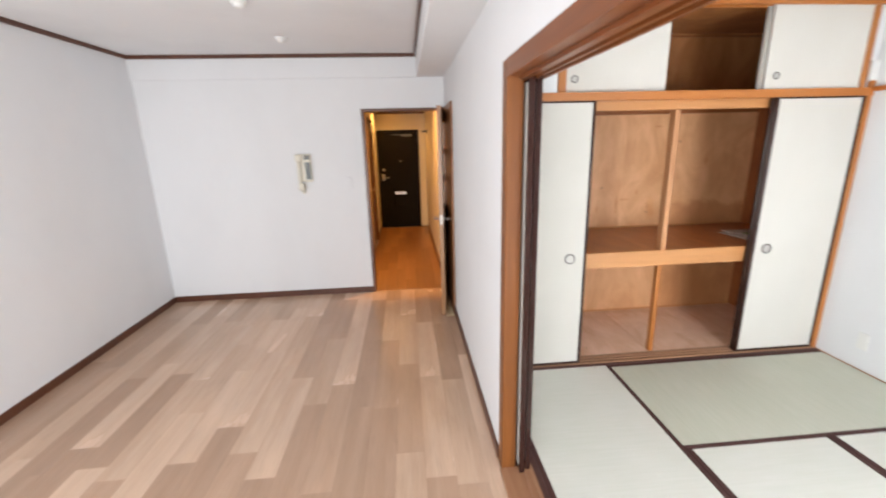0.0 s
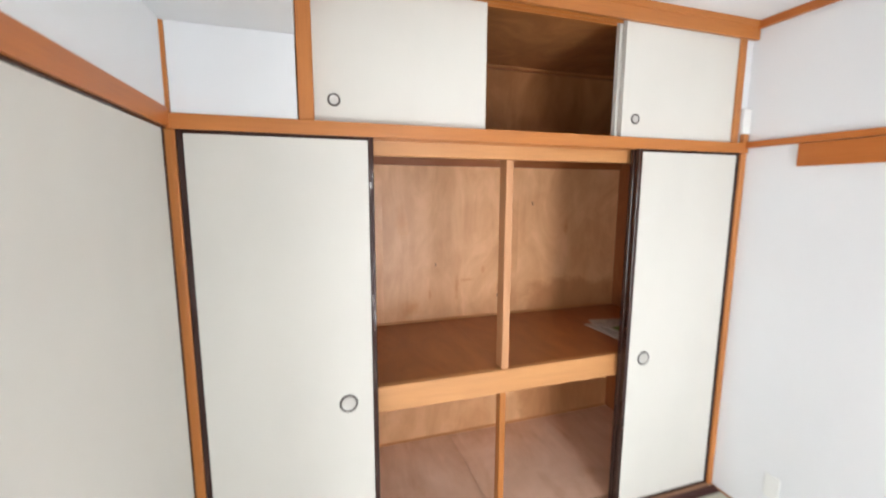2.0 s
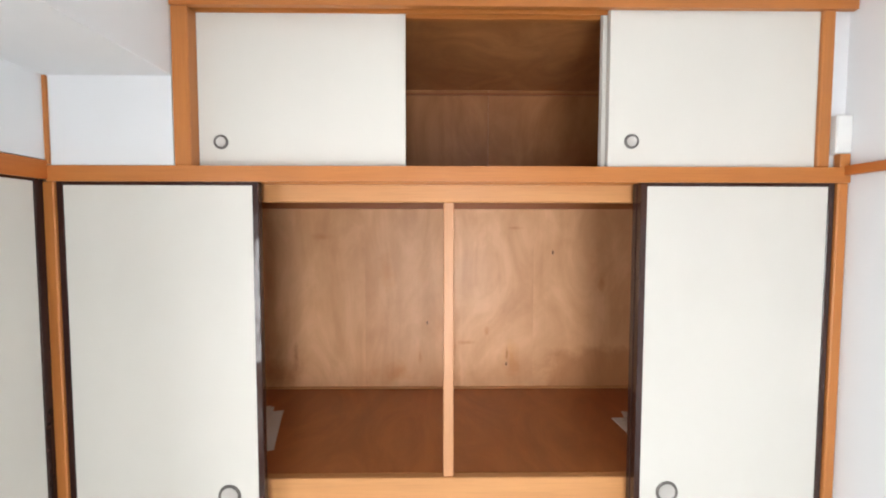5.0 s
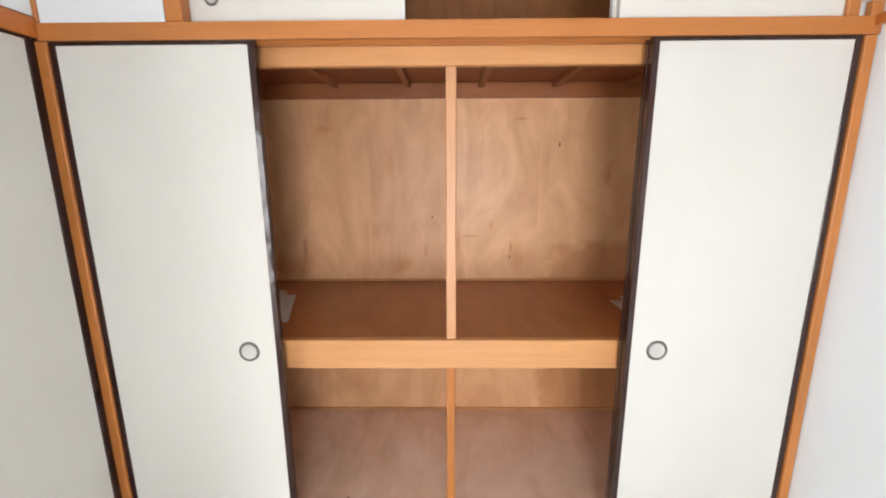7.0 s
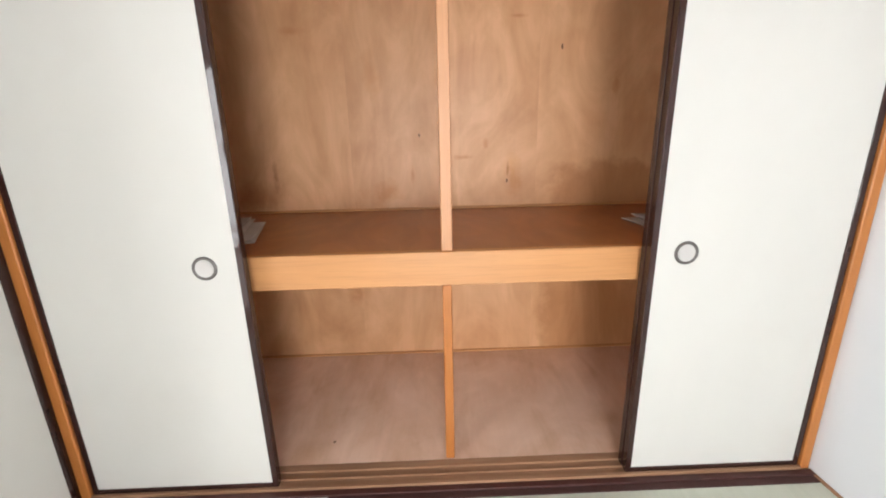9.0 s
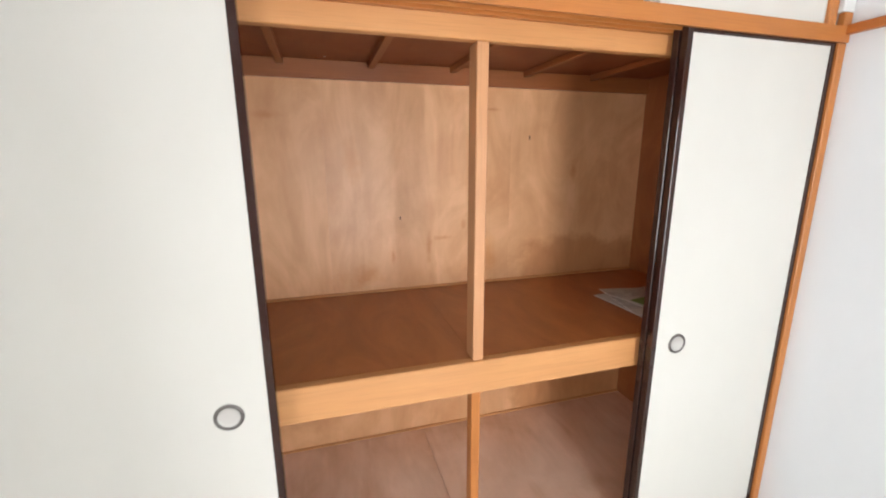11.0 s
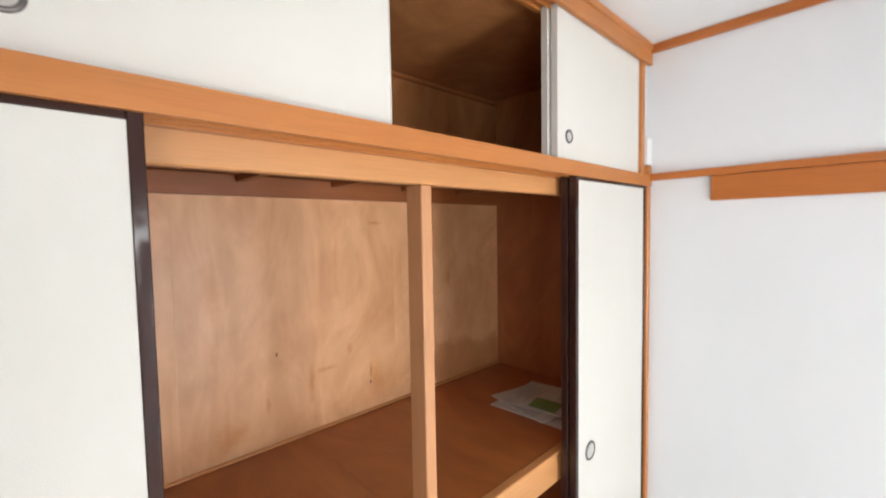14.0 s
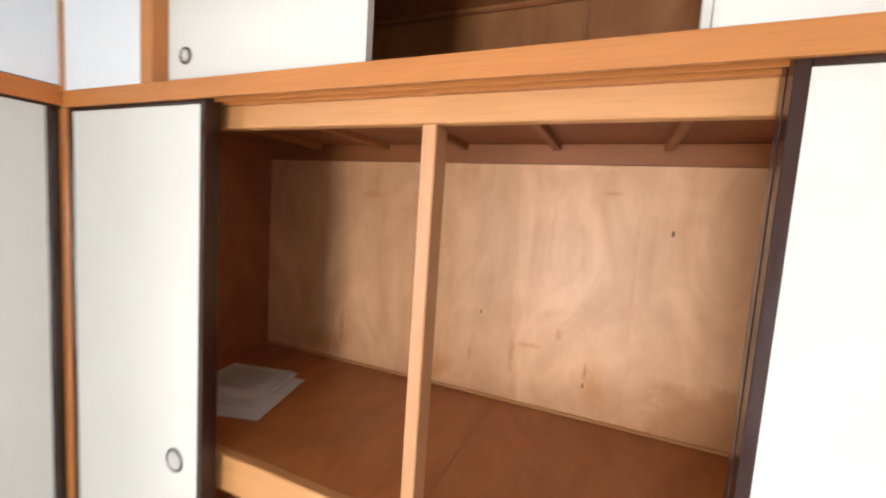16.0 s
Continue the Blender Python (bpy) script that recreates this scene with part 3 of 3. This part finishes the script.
part("head_rail", extrude_x([(-0.004, 2.370), (-0.004, 2.425), (-0.012, 2.43), (-0.012, 2.454), (0.089, 2.454), (0.089, 2.370), (0.072, 2.370), (0.072, 2.384), (0.046, 2.384), (0.046, 2.370), (0.042, 2.370), (0.042, 2.384), (0.014, 2.384), (0.014, 2.370)], 0.395, 2.525), "trim_x", upper)
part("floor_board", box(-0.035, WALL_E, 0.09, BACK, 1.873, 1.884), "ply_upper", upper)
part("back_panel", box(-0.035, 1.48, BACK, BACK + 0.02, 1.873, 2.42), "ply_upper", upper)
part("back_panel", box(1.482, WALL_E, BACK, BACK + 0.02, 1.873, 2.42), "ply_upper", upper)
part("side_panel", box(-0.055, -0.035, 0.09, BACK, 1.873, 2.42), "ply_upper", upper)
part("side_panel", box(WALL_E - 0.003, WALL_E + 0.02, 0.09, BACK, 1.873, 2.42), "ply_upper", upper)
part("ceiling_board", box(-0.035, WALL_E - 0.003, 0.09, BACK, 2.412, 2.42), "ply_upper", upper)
part("cleat", box(-0.035, WALL_E - 0.003, BACK - 0.01, BACK, 2.385, 2.395), "cleat", upper)


def finger_pull(parent, m, r, inner=0.66):
    """A round recessed pull: a dark ring with a pale dish."""
    p = part("finger_pull", lathe([(r * inner, 0.0005), (r * (inner + 0.04), 0.0035), (r * (inner + 1) / 2, 0.0045), (r * 0.97, 0.0035), (r, 0.0)], m), "bronze", parent, "dark metal ring pull")
    part("dish", lathe([(0, 0.0006), (r * 0.68 * inner, 0.0008), (r * 0.91 * inner, 0.0014), (r * (inner + 0.02), 0.0022)], m), "dish", p, "pale metal dish")


def fusuma(name, label, group, w, h, t=0.026, pull=None, rim=0.020, bottom=0.018, lac="lacquer", paper="fusuma", r=0.037):
    """A sliding door: left foot at the origin, face towards -y."""
    d = thing(name, label, "sliding door", group)
    part("paper_panel", box(rim, w - rim, 0.003, t - 0.003, bottom, h - rim), paper, d)
    part("rim", box(0, rim, 0, t, 0, h, bevel=0.0016), lac, d, "glossy dark lacquered rim" if lac == "lacquer" else "")
    part("rim", box(w - rim, w, 0, t, 0, h, bevel=0.0016), lac, d, "glossy dark lacquered rim" if lac == "lacquer" else "")
    part("rim", box(rim, w - rim, 0.001, t - 0.001, h - rim, h, bevel=0.002), lac, d)
    part("rim", box(rim, w - rim, 0.001, t - 0.001, 0, bottom, bevel=0.002), lac, d)
    if pull:
        finger_pull(d, pose(pull[0], 0.003, pull[1], 90), r, 0.66 if r < 0.03 else 0.72)
    return d


G = "closet sliding doors"
fl = fusuma("fusuma_door", "cream paper sliding door with dark lacquered rim", G, 0.632, 1.832, pull=(0.516, 0.800))
fl.matrix_basis = pose(0.018, 0.009, 0.010)
fr = fusuma("fusuma_door", "cream paper sliding door with dark lacquered rim", G, 0.624, 1.832, pull=(0.111, 0.804))
fr.matrix_basis = pose(1.866, 0.009, 0.010)
for x in (0.036, 1.866):
    back = fusuma("fusuma_door", "cream paper sliding door parked behind another", G, 0.600, 1.832)
    back.matrix_basis = pose(x, 0.042, 0.010)

G = "upper cupboard doors"
for x, y, w, pull in ((0.448, 0.045, 0.664, (0.069, 0.081)), (1.759, 0.016, 0.665, (0.076, 0.081)), (1.747, 0.045, 0.660, None)):
    u = fusuma("upper_door", "small cream paper sliding door without a dark rim", G, w, 0.495, t=0.024, pull=pull, rim=0.002, bottom=0.002, lac="upper_paper", paper="upper_paper", r=0.0235)
    u.matrix_basis = pose(x, y, 1.884)

G = "sliding doors of the opening"
for y, x in ((-0.925, -0.029), (-0.945, -0.063)):
    s = fusuma("partition_door", "tall cream paper sliding door parked against the wall", G, 0.905, 1.842, t=0.025, pull=(0.07, 0.80), rim=0.019)
    s.matrix_basis = pose(x + 0.025, y, 0.006, 0, 0, 90)
part("jamb_strip", box(-0.033, -0.014, -0.016, 0.004, 0.006, 1.837), "lacquer", closet)


# ---- tatami ----
def tatami_mat(x0, x1, y0, y1, along_y):
    mat = thing("tatami_mat", "pale green-grey woven rush mat with brown cloth border", "tatami mat", "tatami mats on the floor")
    e = 0.028
    if along_y:
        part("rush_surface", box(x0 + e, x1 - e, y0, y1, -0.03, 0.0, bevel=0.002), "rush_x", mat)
        for a, b in ((x0, x0 + e), (x1 - e, x1)):
            part("cloth_border", box(a, b, y0, y1, -0.03, 0.0012, bevel=0.0015), "cloth", mat, "dark brown cloth border")
    else:
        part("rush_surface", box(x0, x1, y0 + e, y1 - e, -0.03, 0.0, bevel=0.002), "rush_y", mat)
        for a, b in ((y0, y0 + e), (y1 - e, y1)):
            part("cloth_border", box(x0, x1, a, b, -0.03, 0.0012, bevel=0.0015), "cloth", mat, "dark brown cloth border")


M["cloth"] = painted("border_cloth", (0.075, 0.032, 0.028), 0.8, 1500, 0.4, 0.06)
tatami_mat(0.043, 0.858, -1.715, -0.031, True)
tatami_mat(0.860, WALL_E - 0.013, -0.884, -0.031, False)
tatami_mat(0.860, 1.690, -1.715, -0.886, True)
tatami_mat(1.692, WALL_E - 0.013, -2.62, -0.886, True)
tatami_mat(0.043, 1.690, -2.62, -1.717, False)


# ---- hall ----
setting("wall_hall_west", boxes((-1.20, -1.085, NORTH + 0.12, 1.96, -0.2, 2.5), (-1.20, -1.085, 2.62, 3.60, -0.2, 2.5), (-1.20, -1.085, 4.40, 5.62, -0.2, 2.5), (-1.20, -1.085, 1.96, 2.62, 1.98, 2.5), (-1.20, -1.085, 3.60, 4.40, 1.98, 2.5)), "hall_paper", "cream papered hall wall with two doorways", "wall")
setting("wall_hall_east", box(-0.16, 0.0, NORTH + 0.12, 5.62, -0.2, 2.5), "hall_paper", "cream papered hall wall", "wall")
setting("wall_hall_end", boxes((-1.20, 0.0, 5.50, 5.62, 1.84, 2.5), (-0.298, -0.16, 5.50, 5.62, -0.2, 1.84), (-1.20, -1.11, 5.50, 5.62, -0.2, 1.84)), "hall_paper", "cream papered wall round the front door", "wall")
setting("ceiling_hall", boxes((-1.20, 0.0, NORTH + 0.12, 2.55, 2.40, 2.5), (-1.20, 0.0, 2.55, 5.62, 2.19, 2.5)), "hall_paper", "cream hall ceiling", "ceiling")
setting("trim_hall_ceiling", box(-1.085, -0.16, 5.48, 5.50, 2.13, 2.16), "casing", "dark brown trim above the front door", "moulding")
hall_floor = setting("floor_hall", box(-1.085, -0.16, NORTH, 5.35, -0.2, -0.006), "joint", "brown laminate plank floor of the hall", "floor")
setting("floor_entrance", box(-1.20, -0.16, 5.382, 5.62, -0.25, -0.03), "stone", "dark tiled entrance floor", "floor")
setting("trim_entrance_step", box(-1.085, -0.16, 5.35, 5.381, -0.03, 0.004, bevel=0.003), "hall_door", "dark wooden edge of the entrance step", "step")
setting("baseboard_hall_west", boxes((-1.085, -1.073, 2.62, 3.60, 0, 0.06), (-1.085, -1.073, 4.40, 5.35, 0, 0.07)), "base", "dark brown hall baseboard", "baseboard")
setting("baseboard_hall_east", boxes((-0.172, -0.16, NORTH + 0.12, 5.35, 0, 0.07)), "base", "dark brown hall baseboard", "baseboard")

setting("trim_panel_behind_door", box(WEST_F - 0.013, WEST_F, 1.09, NORTH - 0.016, 0.0, 1.945, bevel=0.002), "panel", "brown wooden panel on the wall behind the open door", "panel")
# doorway of the hall, with its open leaf
setting("trim_hall_doorway", boxes((-0.980, -0.950, NORTH - 0.014, NORTH + 0.132, 0.0, 1.92), (-0.158, -0.128, NORTH - 0.014, NORTH + 0.132, 0.0, 1.92), (-0.980, -0.128, NORTH - 0.014, NORTH + 0.132, 1.92, 1.947), bevel=0.002), "casing", "dark brown door casing", "door casing")


def lever(parent, m):
    p = part("lever_handle", lathe([(0, 0.05), (0.011, 0.05), (0.011, 0.008), (0.024, 0.008), (0.024, 0.0)], m, 16), "steel", parent, "satin steel lever handle")
    bm = box(-0.008, 0.115, -0.008, 0.008, 0.042, 0.056, bevel=0.004)
    bm.transform(m)
    part("lever", bm, "steel", p)


leaf = thing("door_1", "open dark brown wooden door with steel lever handles", "door", kind="structure")
part("stile", box(0, 0.10, -0.036, 0, 0.008, 1.905, bevel=0.002), "leaf", leaf)
part("stile", box(0.66, 0.765, -0.036, 0, 0.008, 1.905, bevel=0.002), "leaf", leaf)
part("top_rail", box(0.10, 0.66, -0.036, 0, 1.785, 1.905), "leaf", leaf)
part("bottom_rail", box(0.10, 0.66, -0.036, 0, 0.008, 0.25), "leaf", leaf)
part("middle_rail", box(0.10, 0.66, -0.036, 0, 0.84, 0.98), "leaf", leaf)
pane = part("glass_panel", box(0.10, 0.66, -0.022, -0.014, 0.98, 1.785), "frosted", leaf, "frosted glass panel")
pane.visible_shadow = False
part("lower_panel", box(0.10, 0.66, -0.026, -0.010, 0.25, 0.84), "leaf", leaf)
for z in (1.24, 1.51):
    part("glazing_bar", box(0.10, 0.66, -0.032, -0.004, z - 0.015, z + 0.015), "leaf", leaf)
lever(leaf, pose(0.705, 0.0, 0.93, -90, 0, 0) @ Matrix.Diagonal((-1, 1, 1, 1)))
for yy in (0.0, -0.040):
    part("escutcheon", box(0.690, 0.720, yy, yy + 0.004, 0.885, 0.975, bevel=0.001), "steel", leaf, "steel handle plate")
part("lock_plate", box(0.7652, 0.767, -0.028, -0.008, 0.885, 0.975), "dish", leaf)
lever(leaf, pose(0.705, -0.036, 0.93, 90, 0, 0) @ Matrix.Diagonal((-1, 1, 1, 1)))
for z in (0.30, 1.0, 1.70):
    part("hinge", box(-0.012, 0.016, -0.041, -0.030, z - 0.05, z + 0.05, bevel=0.002), "steel", leaf, "steel hinge")
leaf.matrix_basis = pose(-0.140, NORTH - 0.02, 0, 0, 0, -97.5)
# Hall light on the floor, made as a thin cream slab.
tagged(new("floor_board_offcut", mesh_of(box(-0.232, -0.160, 1.00, 1.74, 0.0006, 0.006, bevel=0.002), "floor_board_offcut", "cream")), "hall light on the floor behind the door, laid as a thin cream slab", "board")



def hall_door(name, y0, y1, label):
    d = thing(name, label, "door", kind="structure")
    x = -1.085
    part("casing", boxes((x - 0.115, x + 0.012, y0, y0 + 0.035, 0, 1.975), (x - 0.115, x + 0.012, y1 - 0.035, y1, 0, 1.975), (x - 0.115, x + 0.012, y0, y1, 1.945, 1.98)), "casing", d)
    part("leaf", box(x - 0.05, x - 0.012, y0 + 0.037, y1 - 0.037, 0.008, 1.943, bevel=0.002), "hall_door", d)
    for z in (0.28, 1.02, 1.70):
        part("hinge", box(x - 0.014, x + 0.016, y1 - 0.045, y1 - 0.025, z - 0.05, z + 0.05, bevel=0.002), "casing", d, "dark metal hinge")
    lever(d, pose(x - 0.012, y0 + 0.10, 0.93, 90, 0, 90))
    return d


hall_door("door_2", 1.96, 2.62, "closed dark brown wooden hall door")
hall_door("door_3", 3.60, 4.40, "closed dark brown wooden hall door with lever")

front = thing("door_4", "black steel front door with letter slot", "door", kind="structure")
part("frame", boxes((-1.11, -1.07, 5.47, 5.60, -0.03, 1.80), (-0.338, -0.298, 5.47, 5.60, -0.03, 1.80), (-1.11, -0.298, 5.47, 5.60, 1.80, 1.84)), "black_steel", front)
part("leaf", box(-1.069, -0.339, 5.50, 5.55, -0.02, 1.798, bevel=0.003), "black_steel", front)
part("letter_box", box(-0.80, -0.56, 5.46, 5.499, 0.40, 0.63, bevel=0.006), "black_steel", front)
part("letter_flap", box(-0.79, -0.57, 5.452, 5.474, 0.632, 0.69, bevel=0.004), "steel", front, "shiny metal letter flap")
part("door_lock", lathe([(0, 0.016), (0.02, 0.016), (0.026, 0.0)], pose(-0.98, 5.50, 1.11, 90), 16), "steel", front)
part("handle_plate", box(-1.02, -0.965, 5.488, 5.499, 0.90, 1.03, bevel=0.004), "steel", front)
lever(front, pose(-0.99, 5.49, 0.96, 90))
part("peephole", lathe([(0, 0.006), (0.008, 0.006), (0.010, 0.0)], pose(-0.65, 5.50, 1.265, 90), 12), "steel", front)
part("door_closer", boxes((-0.62, -0.42, 5.455, 5.499, 1.72, 1.765), (-0.80, -0.60, 5.46, 5.475, 1.75, 1.762), bevel=0.002), "dark_plastic", front)

bracket = thing("wall_bracket", "small dark metal bracket on the hall wall", "bracket")
part("plate", box(-0.172, -0.1605, 4.62, 4.70, 1.74, 1.83, bevel=0.003), "dark_plastic", bracket)
part("arm", box(-0.26, -0.172, 4.645, 4.675, 1.77, 1.80, bevel=0.004), "dark_plastic", bracket)
down = thing("ceiling_downlight", "lit round downlight in the hall ceiling", "lamp")
part("rim", lathe([(0.055, 0.0), (0.075, 0.0), (0.078, 0.006), (0.055, 0.008)], pose(-0.90, 4.75, 2.182), 24), "white_plastic", down)
part("bulb", lathe([(0, 0.0), (0.03, 0.001), (0.054, 0.006)], pose(-0.90, 4.75, 2.182), 24), "glow", down, "glowing warm bulb")

# ---- fixtures ----
intercom = thing("intercom", "ivory wall intercom with hanging handset", "intercom")
part("body", box(-1.645, -1.515, NORTH - 0.035, NORTH - 0.0005, 1.245, 1.522, bevel=0.006), "ivory_plastic", intercom)
part("display", box(-1.575, -1.523, NORTH - 0.039, NORTH - 0.036, 1.268, 1.440, bevel=0.001), "dark_plastic", intercom, "dark grey display panel")
part("speaker_grille", box(-1.585, -1.525, NORTH - 0.039, NORTH - 0.036, 1.468, 1.512, bevel=0.001), "dark_plastic", intercom, "dark speaker grille")
part("handset", boxes((-1.665, -1.605, NORTH - 0.065, NORTH - 0.036, 1.45, 1.520), (-1.650, -1.618, NORTH - 0.070, NORTH - 0.050, 1.235, 1.45), (-1.655, -1.602, NORTH - 0.065, NORTH - 0.036, 1.160, 1.235), bevel=0.008), "ivory_plastic", intercom, "ivory handset")
cord = bpy.data.curves.new("cord", "CURVE")
cord.dimensions, cord.bevel_depth, cord.bevel_resolution = "3D", 0.004, 2
sp = cord.splines.new("POLY")
sp.points.add(119)
for i, p in enumerate(sp.points):
    u = i / 119
    p.co = (-1.630 + 0.045 * u + 0.008 * math.cos(60 * u), NORTH - 0.03 + 0.008 * math.sin(60 * u), 1.165 - 0.075 * math.sin(math.pi * u) + 0.085 * u, 1)
cord.materials.append(M["ivory_plastic"])
cord_ob = new("cord", cord)
cord_ob.parent = intercom

switch = thing("light_switch", "white wall switch beside the hall doorway", "switch")
part("plate", box(-1.18, -1.11, NORTH - 0.008, NORTH - 0.0003, 1.157, 1.277, bevel=0.003), "wallpaper", switch)
part("rocker", box(-1.165, -1.125, NORTH - 0.012, NORTH - 0.0085, 1.182, 1.252, bevel=0.002), "wallpaper", switch)


def socket(y, z):
    s = thing("wall_outlet", "white plastic double wall outlet", "outlet")
    part("plate", box(WALL_E - 0.008, WALL_E - 0.0003, y - 0.035, y + 0.035, z - 0.06, z + 0.06, bevel=0.003), "white_plastic", s)
    for dz in (-0.022, 0.022):
        part("receptacle", box(WALL_E - 0.010, WALL_E - 0.0083, y - 0.018, y + 0.018, z + dz - 0.016, z + dz + 0.016, bevel=0.0008), "white_plastic", s)


socket(-0.297, 0.205)
tagged(new("cover_plate", mesh_of(box(2.474, WALL_E - 0.001, -0.004, 0.0255, 1.926, 2.046, bevel=0.003), "cover_plate", "white_plastic")), "small white plastic cover in the corner", "cover plate")

for y in (1.14, 0.25):
    d = thing("ceiling_detector", "small round white ceiling detector", "detector", "ceiling detectors")
    part("base", lathe([(0, 0), (0.05, 0), (0.05, -0.012), (0, -0.012)], pose(-1.51, y, CEIL - 0.0005), 24), "white_plastic", d)
    part("sensor", lathe([(0.035, 0), (0.035, -0.014), (0.026, -0.024), (0, -0.026)], pose(-1.51, y, CEIL - 0.013), 24), "white_plastic", d)


# ---- papers on the shelf ----
def sheet(x, y, z, w, h, turn, rnd, name, material, parent):
    """One folded sheet: a thin, slightly wavy slab."""
    bm = bmesh.new()
    n = 8
    grid = {}
    for side in (0, 1):
        for i in range(n + 1):
            for j in range(n + 1):
                u, v = i / n - 0.5, j / n - 0.5
                lift = 0.004 * abs(math.sin(3.1 * u + rnd) * math.cos(2.3 * v + 2 * rnd)) + 0.006 * max(0, u + v - 0.55)
                grid[side, i, j] = bm.verts.new((u * w, v * h, lift + side * 0.003))
    for i in range(n):
        for j in range(n):
            bm.faces.new([grid[1, i, j], grid[1, i + 1, j], grid[1, i + 1, j + 1], grid[1, i, j + 1]])
            bm.faces.new([grid[0, i, j], grid[0, i, j + 1], grid[0, i + 1, j + 1], grid[0, i + 1, j]])
    for k in range(n):
        for a, b in (((k, 0), (k + 1, 0)), ((n, k), (n, k + 1)), ((k + 1, n), (k, n)), ((0, k + 1), (0, k))):
            bm.faces.new([grid[0, a[0], a[1]], grid[0, b[0], b[1]], grid[1, b[0], b[1]], grid[1, a[0], a[1]]])
    ob = part(name, bm, material, parent)
    ob.matrix_basis = pose(x, y, z, 0, 0, turn)
    return ob


def bars(parent, x, y, z, turn, w, h, rows, material="ink"):
    """Lines of print, too small to read."""
    bm = bmesh.new()
    for i in range(rows):
        yy = h * (0.42 - 0.84 * i / rows)
        ln_w = w * (0.36 + 0.08 * ((i * 7) % 3 - 1))
        box_into(bm, -ln_w, ln_w, yy - 0.002, yy + 0.002, 0, 0.0006)
    ob = part("print_line", bm, material, parent)
    ob.matrix_basis = pose(x, y, z, 0, 0, turn)


left = thing("newspaper_stack", "loose stack of folded grey newspapers on the shelf", "newspapers")
for i, (dx, dy, tr) in enumerate(((0.014, -0.012, 15), (0.016, -0.004, 12), (-0.022, 0.018, 14), (-0.036, 0.026, 11))):
    sheet(0.352 + dx, 0.405 + dy, 0.8175 + 0.0095 * i, 0.34 - 0.015 * i, 0.34 - 0.02 * i, tr, i * 1.3, "newspaper", "paper", left)
bars(left, 0.316, 0.431, 0.8565, 11, 0.26, 0.22, 14)
right = thing("leaflet_pile", "spread pile of printed leaflets with green print", "leaflets")
for i, (dx, dy, tr) in enumerate(((0.0, 0.0, 3), (0.02, 0.03, -12), (0.05, 0.0, 8))):
    sheet(2.170 + dx, 0.350 + dy, 0.8175 + 0.0095 * i, 0.30, 0.37 - 0.03 * i, tr, i * 1.7, "leaflet", "paper", right)
bars(right, 2.21, 0.43, 0.847, 8, 0.22, 0.14, 8)
bars(right, 2.265, 0.25, 0.8475, 8, 0.10, 0.12, 9)
bars(right, 2.06, 0.38, 0.8405, -12, 0.10, 0.26, 14)
tag = part("green_print", box(-0.06, 0.05, -0.07, 0.06, 0, 0.0008), "green_ink", right)
tag.matrix_basis = pose(2.14, 0.31, 0.8475, 0, 0, 8)
for x, z, r in ((1.833, 1.558, 0.008), (1.158, 1.177, 0.006), (1.587, 0.951, 0.007)):
    part("knot", lathe([(0, 0.0006), (r * 0.6, 0.0005), (r, 0.0)], pose(x, BACK - 0.0002, z, 90) @ Matrix.Diagonal((0.6, 1.5, 1, 1)), 12), "knot", closet, "small dark knot")

part("nail", lathe([(0, 0.0012), (0.004, 0.0010), (0.006, 0.0)], pose(0.797, 0.216, 0.012), 10), "knot", closet, "small dark nail head")
part("nail", lathe([(0, 0.0012), (0.004, 0.0010), (0.006, 0.0)], pose(0.849, 0.822, 1.866, 180), 10), "dish", closet, "small bright nail head")


# ---- planks ----
def planks(parent, x0, x1, y0, y1, w, long, material, rnd):
    shared = {}
    x = x0
    while x < x1 - 0.01:
        ww = min(w, x1 - x)
        y = y0 - long * rnd.random()
        while y < y1:
            a, b = max(y, y0), min(y + long, y1)
            if b - a > 0.02:
                key = (round(ww, 3), round(b - a, 3))
                if key not in shared:
                    shared[key] = mesh_of(box(0.0002, ww - 0.0002, 0.0002, b - a - 0.0002, -0.006, 0.0, bevel=0.0004), "plank", material)
                p = new("plank", shared[key])
                p.location = (x, a, 0)
                p.parent = parent
            y += long
        x += w


rnd = random.Random(5)
planks(floor, WALL_W, WEST_F - 0.008, -3.45, NORTH, 0.1515, 0.91, "plank", rnd)
planks(hall_floor, -1.085, -0.16, NORTH, 5.35, 0.118, 0.91, "hall_plank", rnd)
